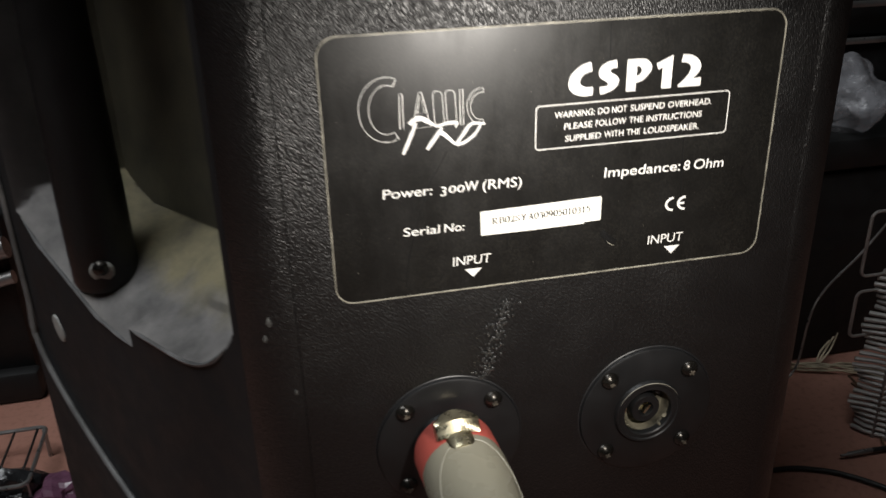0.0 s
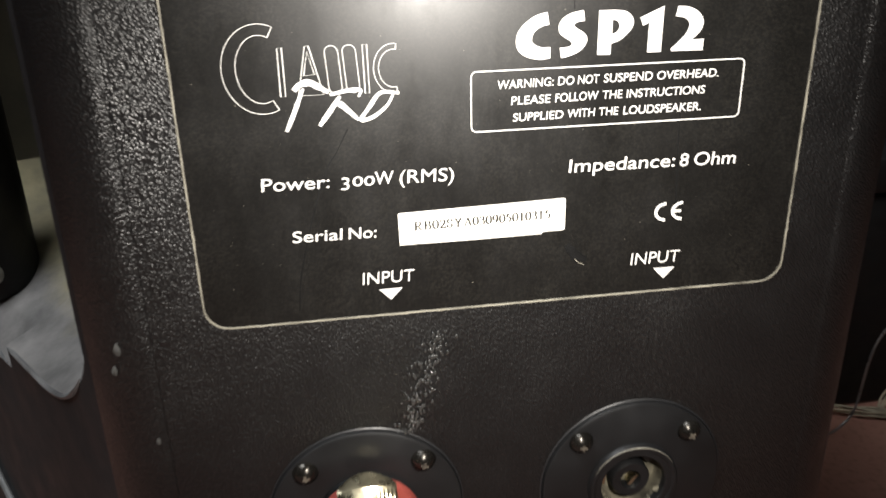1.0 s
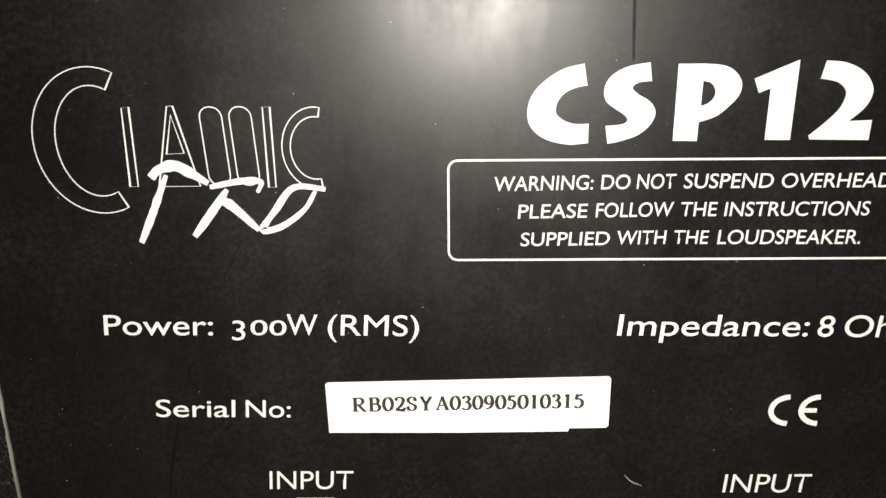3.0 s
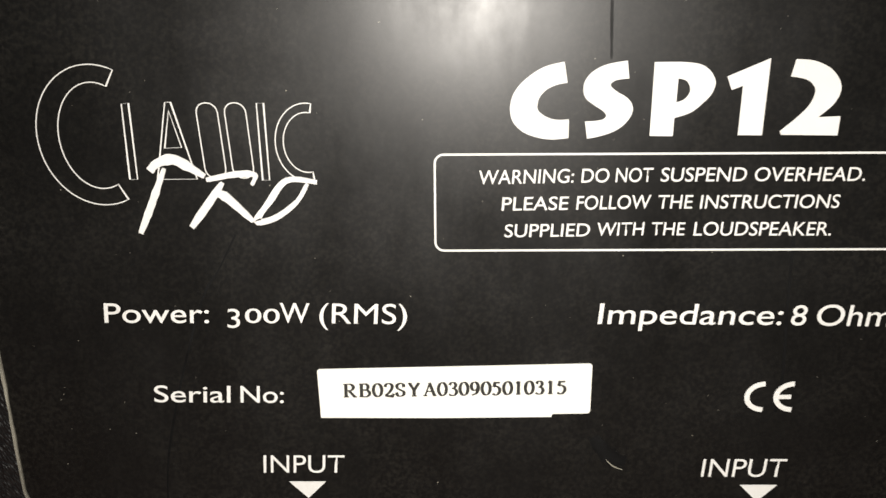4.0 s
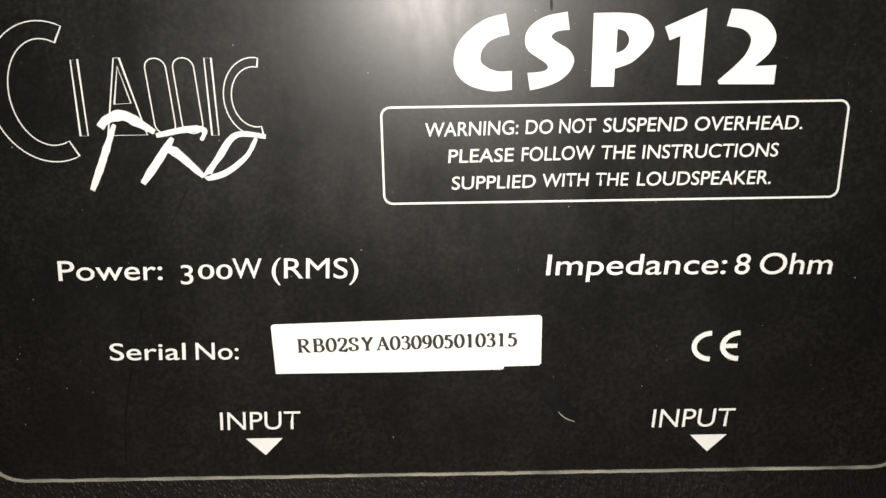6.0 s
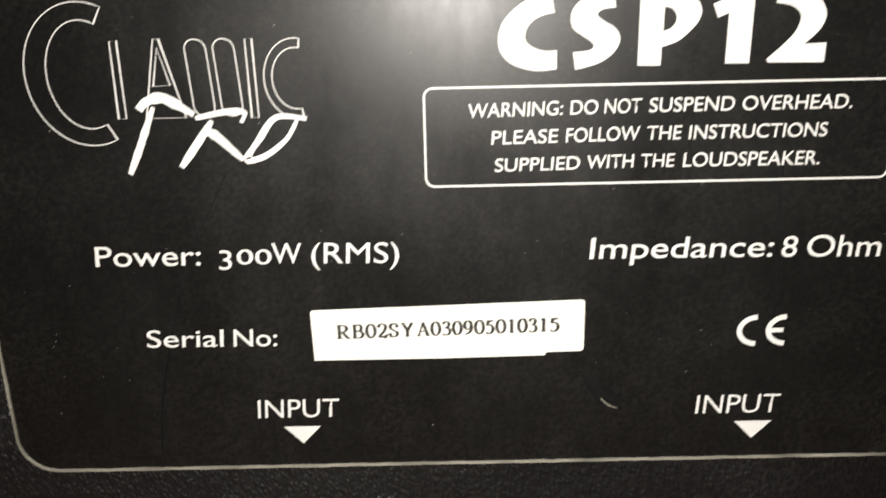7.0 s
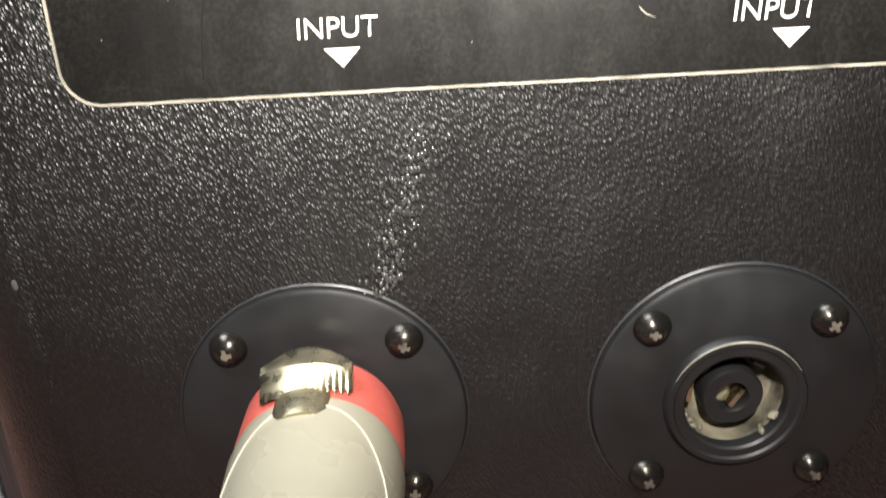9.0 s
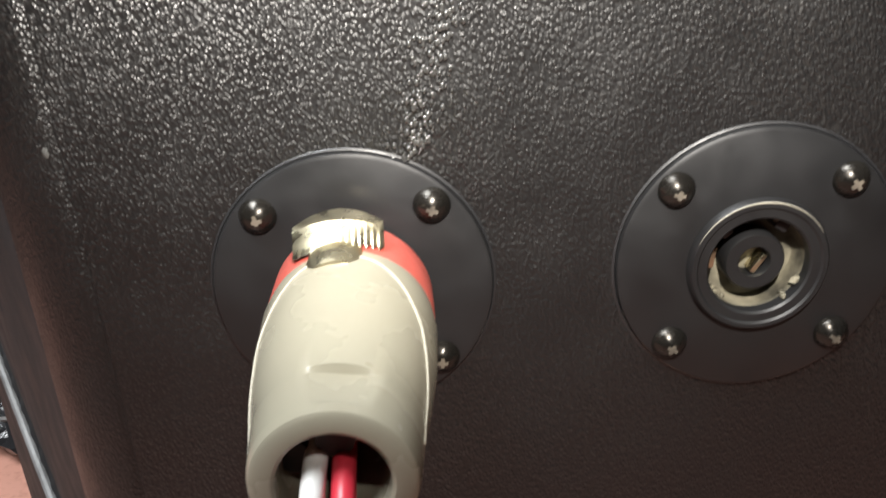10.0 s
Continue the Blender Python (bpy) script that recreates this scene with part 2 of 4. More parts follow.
def lettering(text, x0, x1, z0, z1, y, parent, material, name="printed_text", bold=0.0, shear=0.0):
    """Printed writing from x0 to x1, with its baseline at z0 and its capitals up to z1."""

    def shape(words):
        data = bpy.data.curves.new("type", "FONT")
        data.body, data.size, data.offset, data.shear, data.resolution_u = words, 1.0, bold, shear, 6
        ob = new("type", data)
        bpy.context.view_layer.update()
        mesh = bpy.data.meshes.new_from_object(ob.evaluated_get(bpy.context.evaluated_depsgraph_get()))
        bpy.data.objects.remove(ob)
        bpy.data.curves.remove(data)
        return mesh

    tall = shape("H")
    low, top = min(v.co.y for v in tall.vertices), max(v.co.y for v in tall.vertices)
    bpy.data.meshes.remove(tall)
    mesh = shape(text)
    a, b = min(v.co.x for v in mesh.vertices), max(v.co.x for v in mesh.vertices)
    for v in mesh.vertices:
        v.co = (x0 + (v.co.x - a) / (b - a) * (x1 - x0), y, z0 + (v.co.y - low) / (top - low) * (z1 - z0))
    mesh.materials.clear()
    mesh.materials.append(material)
    ob = new(name, mesh)
    ob.parent = parent
    return ob


# ---- the room ----
def slab(name, label, category, x0, x1, y0, y1, z0, z1, material):
    return tagged(part(name, box(x0, x1, y0, y1, z0, z1), material, None, "", False), label, category, "", "structure")


slab("floor", "brick-red sheet floor with dull worn shine", "floor", -2.0, 2.0, -2.2, 2.0, -0.1, 0.0, LINO)
slab("wall_north", "plain dim painted wall behind the loudspeaker", "wall", -2.1, 2.1, 2.0, 2.1, 0.0, 2.5, WALL_PAINT)
slab("wall_south", "plain dim painted wall", "wall", -2.1, 2.1, -2.3, -2.2, 0.0, 2.5, WALL_PAINT)
slab("wall_west", "plain dim painted wall", "wall", -2.1, -2.0, -2.2, 2.0, 0.0, 2.5, WALL_PAINT)
slab("wall_east", "plain dim painted wall", "wall", 2.0, 2.1, -2.2, 2.0, 0.0, 2.5, WALL_PAINT)
slab("ceiling", "plain dim ceiling", "ceiling", -2.1, 2.1, -2.3, 2.1, 2.5, 2.6, WALL_PAINT)

# ---- the loudspeaker cabinet ----
speaker = thing("loudspeaker", "black moulded plastic loudspeaker cabinet with pebbled grain standing on the floor", "loudspeaker")
CX, HALF, TOP, FOOT = -0.002, 0.102, 0.585, 0.0
RUN = math.hypot(0.098, 0.14)
GO = Vector((0.098 / RUN, 0.14 / RUN))
OUT = Vector((0.14 / RUN, -0.098 / RUN))
START_U, END_U = 0.014, 0.2


def side_point(u, out=0.0, sign=-1):
    """A point of the flared side wall, u metres forward of the rear corner, in plan."""
    return (CX + sign * (HALF + GO.x * u + OUT.x * out), GO.y * u + OUT.y * out)


SOCKETS = ((-0.042, 0.2972), (0.0364, 0.2970))


def back_wall():
    """The rear wall with its rounded corners, the shallow line beside them and two round holes for the sockets."""
    line = [(-HALF + 0.0115, 0.0), (-HALF + 0.0112, 0.0004), (-HALF + 0.0106, 0.0004), (-HALF + 0.0102, 0.0002)]
    a, c, b = Vector((-HALF + 0.0102, 0.0002)), Vector((-HALF, 0.0)), Vector((-HALF - GO.x * START_U, GO.y * START_U))
    line += [tuple((1 - t) ** 2 * a + 2 * t * (1 - t) * c + t * t * b) for t in (k / 10 for k in range(1, 11))]
    bm = bmesh.new()
    for side in (1, -1):
        low, high = ([bm.verts.new((CX + side * x, y, z)) for x, y in line] for z in (FOOT, TOP))
        for k in range(len(line) - 1):
            bm.faces.new((low[k], low[k + 1], high[k + 1], high[k]))
    zc, q = 0.2971, 0.018
    edge = HALF - 0.0115

    def quad(x0, x1, z0, z1):
        bm.faces.new([bm.verts.new((x, 0, z)) for x, z in ((x0, z0), (x1, z0), (x1, z1), (x0, z1))])

    quad(CX - edge, CX + edge, FOOT, zc - q)
    quad(CX - edge, CX + edge, zc + q, TOP)
    cuts = [CX - edge] + [x + s * q for x, _ in SOCKETS for s in (-1, 1)] + [CX + edge]
    for x0, x1 in zip(cuts[::2], cuts[1::2]):
        quad(x0, x1, zc - q, zc + q)
    for x, z in SOCKETS:
        rings = []
        for k in range(64):
            c, s = math.cos(2 * math.pi * k / 64), math.sin(2 * math.pi * k / 64)
            m = q / max(abs(c), abs(s))
            rings.append([bm.verts.new(p) for p in ((x + m * c, 0, zc + m * s), (x + 0.0125 * c, 0, z + 0.0125 * s), (x + 0.0125 * c, 0.006, z + 0.0125 * s))])
        for k in range(64):
            for i in (0, 1):
                bm.faces.new((rings[k - 1][i], rings[k][i], rings[k][i + 1], rings[k - 1][i + 1]))
    for f in bm.faces:
        f.normal_update()
        if f.normal.y > 0.01:
            f.normal_flip()
    return bm


def ridge_u(z):
    """How far forward the curved step in the side wall lies at a height."""
    return 0.2 - 0.16 * max(0.0, min(1.0, (0.285 - z) / 0.11)) ** 1.7


def along(x, pairs):
    """A broken line through (x, value) pairs."""
    for (a, va), (b, vb) in zip(pairs, pairs[1:]):
        if x <= b:
            return va + (vb - va) * max(0.0, min(1.0, (x - a) / (b - a)))
    return pairs[-1][1]


NOTCH = 0.0975


def sill_height(u):
    """The lower edge of the handle's hollow, with its notch."""
    if u < NOTCH:
        return 0.3195 + 0.021 * max(0.0, (0.07 - u) / 0.048) ** 3
    return along(u, ((NOTCH, 0.3105), (0.125, 0.3148), (0.153, 0.328), (0.172, 0.3365), (0.188, 0.349)))


def recess(u, z):
    """How deep the handle's hollow is: a scooped ledge, a low riser, a dusty shelf and the inner wall."""
    q = 1.0 - max(0.0, min(1.0, (u - 0.0185) / 0.03))
    rear = math.sqrt(1.0 - q * q)
    front = max(0.0, min(1.0, (0.19 - u) / 0.01))
    lid = max(0.0, min(1.0, (0.553 - z) / 0.02))
    soft = [rear] + [t * t * (3 - 2 * t) for t in (front, lid)]
    h = z - sill_height(u)
    if u < NOTCH:
        q = (NOTCH - u) / 0.075
        lift = 0.0085 + 0.005 * q
        ease = 0.006 * max(0.0, 1.0 - q / 0.45)
        deep = along(h, ((0.0, 0.0), (lift * 0.6, 0.015), (lift, 0.021), (lift + 0.0045, 0.0228 + ease), (0.031, 0.052)))
    else:
        low = sill_height(u)
        deep = along(z, ((low, 0.0), (low + 0.010, 0.011), (low + 0.012, 0.016), (max(0.345, low + 0.015), 0.052)))
    return min(deep, 0.052 * min(soft))


def side_wall(sign, hollow):
    """The flared side, split into its outer skin and the handle's hollow."""
    us = [START_U + (END_U - START_U) * k / 150 for k in range(151)]
    zs = [0.3 * k / 60 for k in range(60)] + [0.3 + 0.08 * k / 100 for k in range(100)] + [0.38 + (TOP - 0.38) * k / 50 for k in range(51)]
    bm, grid = bmesh.new(), []
    for z in zs:
        row = []
        for u in us:
            deep = recess(u, z)
            step = 0.003 * max(0.0, min(1.0, (u - ridge_u(z)) / 0.004)) if z < 0.285 else 0.0
            x, y = side_point(u, step - deep, sign)
            row.append((bm.verts.new((x, y, z)), deep))
        grid.append(row)
    for i in range(len(zs) - 1):
        for j in range(len(us) - 1):
            ring = [grid[i][j], grid[i][j + 1], grid[i + 1][j + 1], grid[i + 1][j]]
            inside = sum(d for _, d in ring) > 0.0004
            if inside == hollow:
                f = bm.faces.new([v for v, _ in ring])
    bmesh.ops.delete(bm, geom=[v for v in bm.verts if not v.link_faces], context="VERTS")
    for f in bm.faces:
        f.normal_update()
    want = Vector((sign * OUT.x, OUT.y, 0))
    if sum(f.normal.dot(want) * f.calc_area() for f in bm.faces) < 0:
        bmesh.ops.reverse_faces(bm, faces=list(bm.faces))
    return bm


def front_shell():
    """The front part of the cabinet, its top and its base."""
    sx, sy = side_point(END_U, 0.0)
    half = [(CX - sx + 0.0, sy), (CX - sx + 0.004, sy + 0.012), (CX - sx + 0.003, 0.27), (CX - sx - 0.008, 0.3)]
    line = [(CX - x, y) for x, y in half] + [(CX + x, y) for x, y in half[::-1]]
    bm = bmesh.new()
    low, high = ([bm.verts.new((x, y, z)) for x, y in line] for z in (FOOT, TOP))
    for k in range(len(line) - 1):
        bm.faces.new((low[k], low[k + 1], high[k + 1], high[k]))
    rear = [(CX + HALF + GO.x * START_U, GO.y * START_U), (CX + HALF - 0.0102, 0.0002), (CX - HALF + 0.0102, 0.0002), (CX - HALF - GO.x * START_U, GO.y * START_U)]
    for z, ring in ((FOOT, low), (TOP, high)):
        bm.faces.new(ring + [bm.verts.new((x, y, z)) for x, y in rear])
    bmesh.ops.recalc_face_normals(bm, faces=bm.faces)
    return bm


part("back_wall", back_wall(), PEBBLE, speaker, "pebbled black rear wall")
for sign in (-1, 1):
    part("side_wall", side_wall(sign, False), MATTE_BLACK, speaker, "flared black side wall")
    part("handle_recess", side_wall(sign, True), DUSTY, speaker, "dusty handle hollow")
part("front_shell", front_shell(), MATTE_BLACK, speaker, "", False)


def handle(sign):
    """An upright carrying bar with its screw."""
    x0, y0 = side_point(0.137, -0.013, sign)
    bm = bmesh.new()
    rings = []
    for z, k in ((0.324, 0.9), (0.327, 1.0), (0.36, 1.0), (0.44, 0.93), (0.52, 1.0), (0.55, 1.0)):
        rings.append([bm.verts.new((x0 + 0.0150 * k * math.cos(a) * 0.95, y0 + 0.0140 * k * math.sin(a), z)) for a in (2 * math.pi * i / 32 for i in range(32))])
    for a, b in zip(rings, rings[1:]):
        for i in range(32):
            bm.faces.new((a[i], a[(i + 1) % 32], b[(i + 1) % 32], b[i]))
    bm.faces.new(rings[0][::-1])
    bm.faces.new(rings[-1])
    bar = part("handle_bar", bm, HANDLE_BLACK, speaker, "worn black upright carrying bar")
    ring = lathe([(0.0, -0.0012), (0.0046, -0.001), (0.0052, 0.0), (0.0052, 0.003)], 24)
    ring.transform(pose(x0 + 0.001, y0 - 0.0135, 0.335, 12, 0, 0))
    part("screw_seat", ring, WORN_GREY, bar, "scuffed screw seat")
    head = lathe([(0.0, -0.0032), (0.002, -0.0028), (0.0036, -0.001), (0.0038, 0.001)], 24)
    head.transform(pose(x0 + 0.001, y0 - 0.0138, 0.3368, 12, 0, 0))
    part("screw", head, SCREW_STEEL, bar, "glossy black screw")


for sign in (-1, 1):
    handle(sign)
    edge = [(*side_point(ridge_u(z) + 0.001, 0.0022, sign), z) for z in (0.285 - 0.1 * k / 24 for k in range(25))]
    edge = [(*side_point(0.2, 0.0012, sign), z) for z in (0.585, 0.5, 0.42, 0.36, 0.32, 0.3)] + edge
    part("edge_ridge", tube(edge, 0.0014, 8), SCUFF, speaker, "scuffed curved ridge")
    bm = lathe([(0.0, -0.0012), (0.0036, -0.0008), (0.0042, 0.001)], 24)
    x, y = side_point(0.172, 0.0, sign)
    bm.transform(pose(x, y, 0.293, 0, sign * 22, sign * 55) @ Matrix.Diagonal((1.0, 1.0, 1.9, 1.0)))
    part("side_plug", bm, WORN_GREY, speaker, "oval grey plug")

# sills of the hollow, worn pale
for u0, u1 in ((0.024, NOTCH - 0.001), (NOTCH + 0.001, 0.185)):
    sill = [(*side_point(u, 0.0002), sill_height(u)) for u in (u0 + (u1 - u0) * k / 30 for k in range(31))]
    part("recess_edge", tube(sill, lambda t: 0.0009 * min(1.0, 0.05 + 9 * t, 0.05 + 9 * (1 - t)), 6), SCUFF, speaker, "pale worn edge of the hollow")

# chips on the rear corner
for x, y, z, r in ((-0.1015, 0.0018, 0.355, 0.0010), (-0.1035, 0.0026, 0.3485, 0.0008), (-0.0953, 0.0, 0.3277, 0.0006)):
    bm = blob(r, 1.8, 0.5, z * 100)
    bm.transform(Matrix.Translation((x, y, z)) @ Matrix.Diagonal((1, 0.35, 1, 1)))
    part("chip", bm, CHIP, speaker, "pale chip in the plastic")

# dried glossy drip below the label
rng = random.Random(4)
drip = bmesh.new()
for k in range(200):
    t = rng.random()
    c = Vector((-0.0205 - 0.0085 * t + rng.gauss(0, 0.0019), -0.0004, 0.353 - 0.031 * t))
    bead = bmesh.ops.create_icosphere(drip, subdivisions=2, radius=rng.uniform(0.0002, 0.0005))["verts"]
    for v in bead:
        v.co = c + Vector((v.co.x, v.co.y * 0.6, v.co.z * 1.5))
for face in drip.faces:
    face.smooth = True
tagged(part("dried_drip", drip, plain("glossy_residue", (0.03, 0.03, 0.029), 0.2, 0, 400, 0.2, 0.00003, 0.9), speaker, "glossy dried beads"), kind="stuff")

# ---- the rating plate ----
plate = thing("rating_plate", "satin black printed rating plate on the loudspeaker's rear", "label")
X0, X1, Z0, Z1 = -0.0789, 0.0748, 0.3592, 0.446
FACE, PRINT = -0.0002, -0.0003
part("film", prism(rounded(X0, X1, Z0, Z1, 0.0062, 10), FACE, 0.0012), FILM, plate, "", False)
wear = random.Random(9)
rim_line = rounded(X0, X1, Z0, Z1, 0.0062, 10)
dense = []
for a, b in zip(rim_line, rim_line[1:] + rim_line[:1]):
    n = max(1, int(math.dist(a, b) / 0.0015))
    dense += [(a[0] + (b[0] - a[0]) * k / n, a[1] + (b[1] - a[1]) * k / n) for k in range(n)]
part("rim", ribbon([(x + wear.gauss(0, 0.00003), z + wear.gauss(0, 0.00003)) for x, z in dense], lambda t: 0.00042 + 0.0002 * noise.noise((t * 90, 0, 0)), -0.0005, 0.0004, True), RIM, plate, "worn tan rim", False)



def heavy_glyph(name, *runs):
    """A heavy printed character from runs of (x, z) in millimetres; each run is a soft curve, and runs meet at corners."""
    outline = []
    for run in runs:
        points = smoothed(run, 5) if len(run) > 2 else run
        outline += [(x / 1000, z / 1000) for x, z in points]
    return part(name, prism(outline, PRINT, FACE), INK, plate, "", False)


heavy_glyph(
    "heavy_lettering",
    [(6.97, 433.19), (4.16, 432.47), (1.63, 430.82), (0.10, 428.98), (-0.42, 426.96), (-0.06, 425.06), (1.28, 423.61), (3.20, 422.77), (5.46, 422.39), (7.91, 422.58)],
    [(7.88, 425.23), (6.09, 425.19), (4.65, 425.62), (3.59, 426.42), (3.40, 427.22), (3.68, 428.31), (4.63, 429.38), (6.06, 430.04), (7.50, 430.31)],
)
heavy_glyph(
    "heavy_lettering",
    [(15.64, 433.28), (12.93, 432.80), (11.06, 431.91), (9.99, 430.70), (9.73, 429.31), (10.19, 428.06), (11.48, 427.10), (12.61, 426.36), (13.07, 425.72), (12.64, 425.20), (11.53, 424.99), (10.15, 424.92)],
    [(10.54, 422.48), (12.21, 422.80), (14.44, 423.58), (16.01, 424.83), (16.72, 426.24), (16.56, 427.34), (15.74, 428.29), (14.61, 428.93), (13.74, 429.56), (13.48, 430.03), (13.93, 430.49), (14.71, 430.73), (16.00, 430.83)],
)
heavy_glyph("heavy_lettering", [(19.35, 433.05), (22.83, 433.06)], [(22.78, 430.83), (22.73, 427.51)], [(22.64, 425.34), (22.61, 422.78)], [(19.35, 422.84), (19.35, 427.93)])
heavy_glyph(
    "heavy_lettering",
    [(22.83, 433.06), (25.47, 432.78), (27.10, 431.84), (27.96, 430.30), (27.60, 428.75), (26.57, 427.52), (24.90, 426.12), (22.64, 425.34)],
    [(22.73, 427.51), (23.69, 427.87), (24.38, 428.64), (24.49, 429.57), (23.87, 430.51), (22.78, 430.83)],
)
heavy_glyph("heavy_lettering", [(35.24, 433.49), (35.15, 422.84)], [(31.74, 422.89), (31.78, 429.77)], [(30.27, 429.18), (29.51, 431.04)])
heavy_glyph(
    "heavy_lettering",
    [(38.72, 433.35), (41.12, 433.14), (43.08, 432.39), (44.46, 431.29), (45.34, 429.74), (45.24, 428.35), (44.44, 426.95), (42.72, 425.37)],
    [(45.80, 425.48), (45.74, 422.77)],
    [(37.78, 422.90), (37.58, 423.41)],
    [(39.36, 424.98), (41.11, 426.84), (41.82, 428.55), (41.62, 429.64), (40.42, 430.58), (38.24, 431.01)],
)
part("warning_frame", ribbon(rounded(-0.01105, 0.05702, 0.40591, 0.42029, 0.0013, 6), 0.0003, PRINT, FACE, True), INK, plate, "thin white frame", False)

for words, a, b, z0, z1, tall, weight in (
    ("WARNING:", -4.69, 8.94, 415.92, 416.12, 2.03, 0.004), ("DO", 9.99, 14.00, 416.12, 416.15, 2.03, 0.004), ("NOT", 14.90, 20.26, 416.17, 416.19, 2.06, 0.004),
    ("SUSPEND", 21.36, 33.64, 416.22, 416.23, 2.03, 0.004), ("OVERHEAD.", 34.77, 50.55, 416.23, 416.21, 2.01, 0.004),
    ("PLEASE", -1.39, 8.32, 411.99, 412.09, 1.99, 0.004), ("FOLLOW", 9.45, 20.24, 412.09, 412.23, 2.04, 0.004), ("THE", 21.26, 26.27, 412.22, 412.21, 2.01, 0.004), ("INSTRUCTIONS", 27.32, 47.40, 412.19, 412.21, 2.01, 0.004),
    ("SUPPLIED", -0.91, 11.61, 407.94, 408.06, 1.96, 0.004), ("WITH", 12.67, 19.54, 408.12, 408.17, 1.99, 0.004), ("THE", 20.61, 25.47, 408.19, 408.15, 1.96, 0.004), ("LOUDSPEAKER.", 26.74, 46.78, 408.11, 408.04, 2.06, 0.004),
    ("Power:", -61.73, -45.57, 394.51, 394.41, 3.19, 0.004), ("3", -42.96, -40.93, 393.64, 393.61, 3.09, 0.0), ("00", -40.13, -34.85, 394.44, 394.35, 2.35, 0.004), ("W", -34.70, -30.20, 394.44, 394.37, 3.25, 0.003), ("(RMS)", -28.80, -15.48, 394.35, 394.15, 3.25, 0.0),
    ("Serial", -55.61, -43.37, 380.94, 380.86, 2.92, 0.004), ("No:", -42.01, -35.08, 380.84, 380.77, 2.91, 0.004),
    ("Impedance:", 13.47, 41.40, 394.13, 393.88, 3.34, 0.004), ("8", 42.64, 44.99, 393.82, 393.79, 3.28, 0.004), ("Ohm", 46.50, 57.73, 393.76, 393.59, 3.42, 0.004),
    ("INPUT", -39.30, -26.03, 368.14, 368.13, 3.22, -0.002), ("INPUT", 31.44, 45.05, 367.35, 367.34, 3.27, -0.002),
):
    ob = lettering(words, a / 1000, b / 1000, z0 / 1000, (z0 + tall) / 1000, PRINT, plate, INK, "printed_text", weight, 0.06)
    for v in ob.data.vertices:
        v.co.z += (z1 - z0) / 1000 * (v.co.x * 1000 - a) / (b - a)
for cx, cz in ((-0.03226, 0.36645), (0.04094, 0.36579)):
    part("arrow", prism([(cx - 0.003, cz), (cx + 0.003, cz), (cx, cz - 0.0031)], PRINT, FACE), INK, plate, "white arrow pointing down", False)


def arc(cx, cz, rx, rz, a0, a1, n=24, lean=0.0):
    pts = [(rx * math.cos(radians(a0 + (a1 - a0) * k / n)), rz * math.sin(radians(a0 + (a1 - a0) * k / n))) for k in range(n + 1)]
    return [(cx + x + lean * z, cz + z) for x, z in pts]


mark = ribbon(arc(0.04013, 0.38171, 0.00274, 0.00224, 92, 268), 0.0008, PRINT, FACE)
ribbon(arc(0.04466, 0.38171, 0.00274, 0.00224, 92, 268), 0.0008, PRINT, FACE, False, mark)
ribbon([(0.04224, 0.38171), (0.04425, 0.38171)], 0.0007, PRINT - 0.00002, FACE, False, mark)
part("conformity_mark", mark, INK, plate, "white conformity mark", False)

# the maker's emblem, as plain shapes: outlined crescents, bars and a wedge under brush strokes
emblem = bmesh.new()
LINE = 0.00015
crescents = ((-0.05901, 0.42316, 0.0086, 0.01005, 0.0055, 0.0076, 67, 293), (-0.02915, 0.42210, 0.00455, 0.0056, 0.0034, 0.0043, 80, 280))
for cx, cz, rx, rz, ix, iz, a0, a1 in crescents:
    outline = arc(cx, cz, rx, rz, a0, a1, 40) + arc(cx, cz, ix, iz, a1, a0, 40)
    ribbon(outline, LINE, PRINT, FACE, True, emblem)
ribbon([(-0.05499, 0.42773), (-0.05398, 0.42783), (-0.05398, 0.41687), (-0.05509, 0.41687)], LINE, PRINT, FACE, True, emblem)
ribbon([(-0.04885, 0.42793), (-0.04805, 0.42793), (-0.04534, 0.41687), (-0.05107, 0.41687)], LINE, PRINT, FACE, True, emblem)
ribbon([(-0.04845, 0.42673), (-0.04714, 0.42150), (-0.04956, 0.42140)], LINE, PRINT, FACE, True, emblem)
for dx in (0.0, 0.004):
    bar = rounded(-0.0015, 0.0015, -0.0054, 0.0054, 0.0014, 5)
    ribbon([(-0.04282 + dx + x - 0.06 * z, 0.42240 + z) for x, z in bar], LINE, PRINT, FACE, True, emblem)
ribbon([(-0.03598, 0.42773), (-0.03498, 0.42773), (-0.03488, 0.41667), (-0.03588, 0.41667)], LINE, PRINT, FACE, True, emblem)
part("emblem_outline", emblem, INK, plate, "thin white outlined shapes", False)

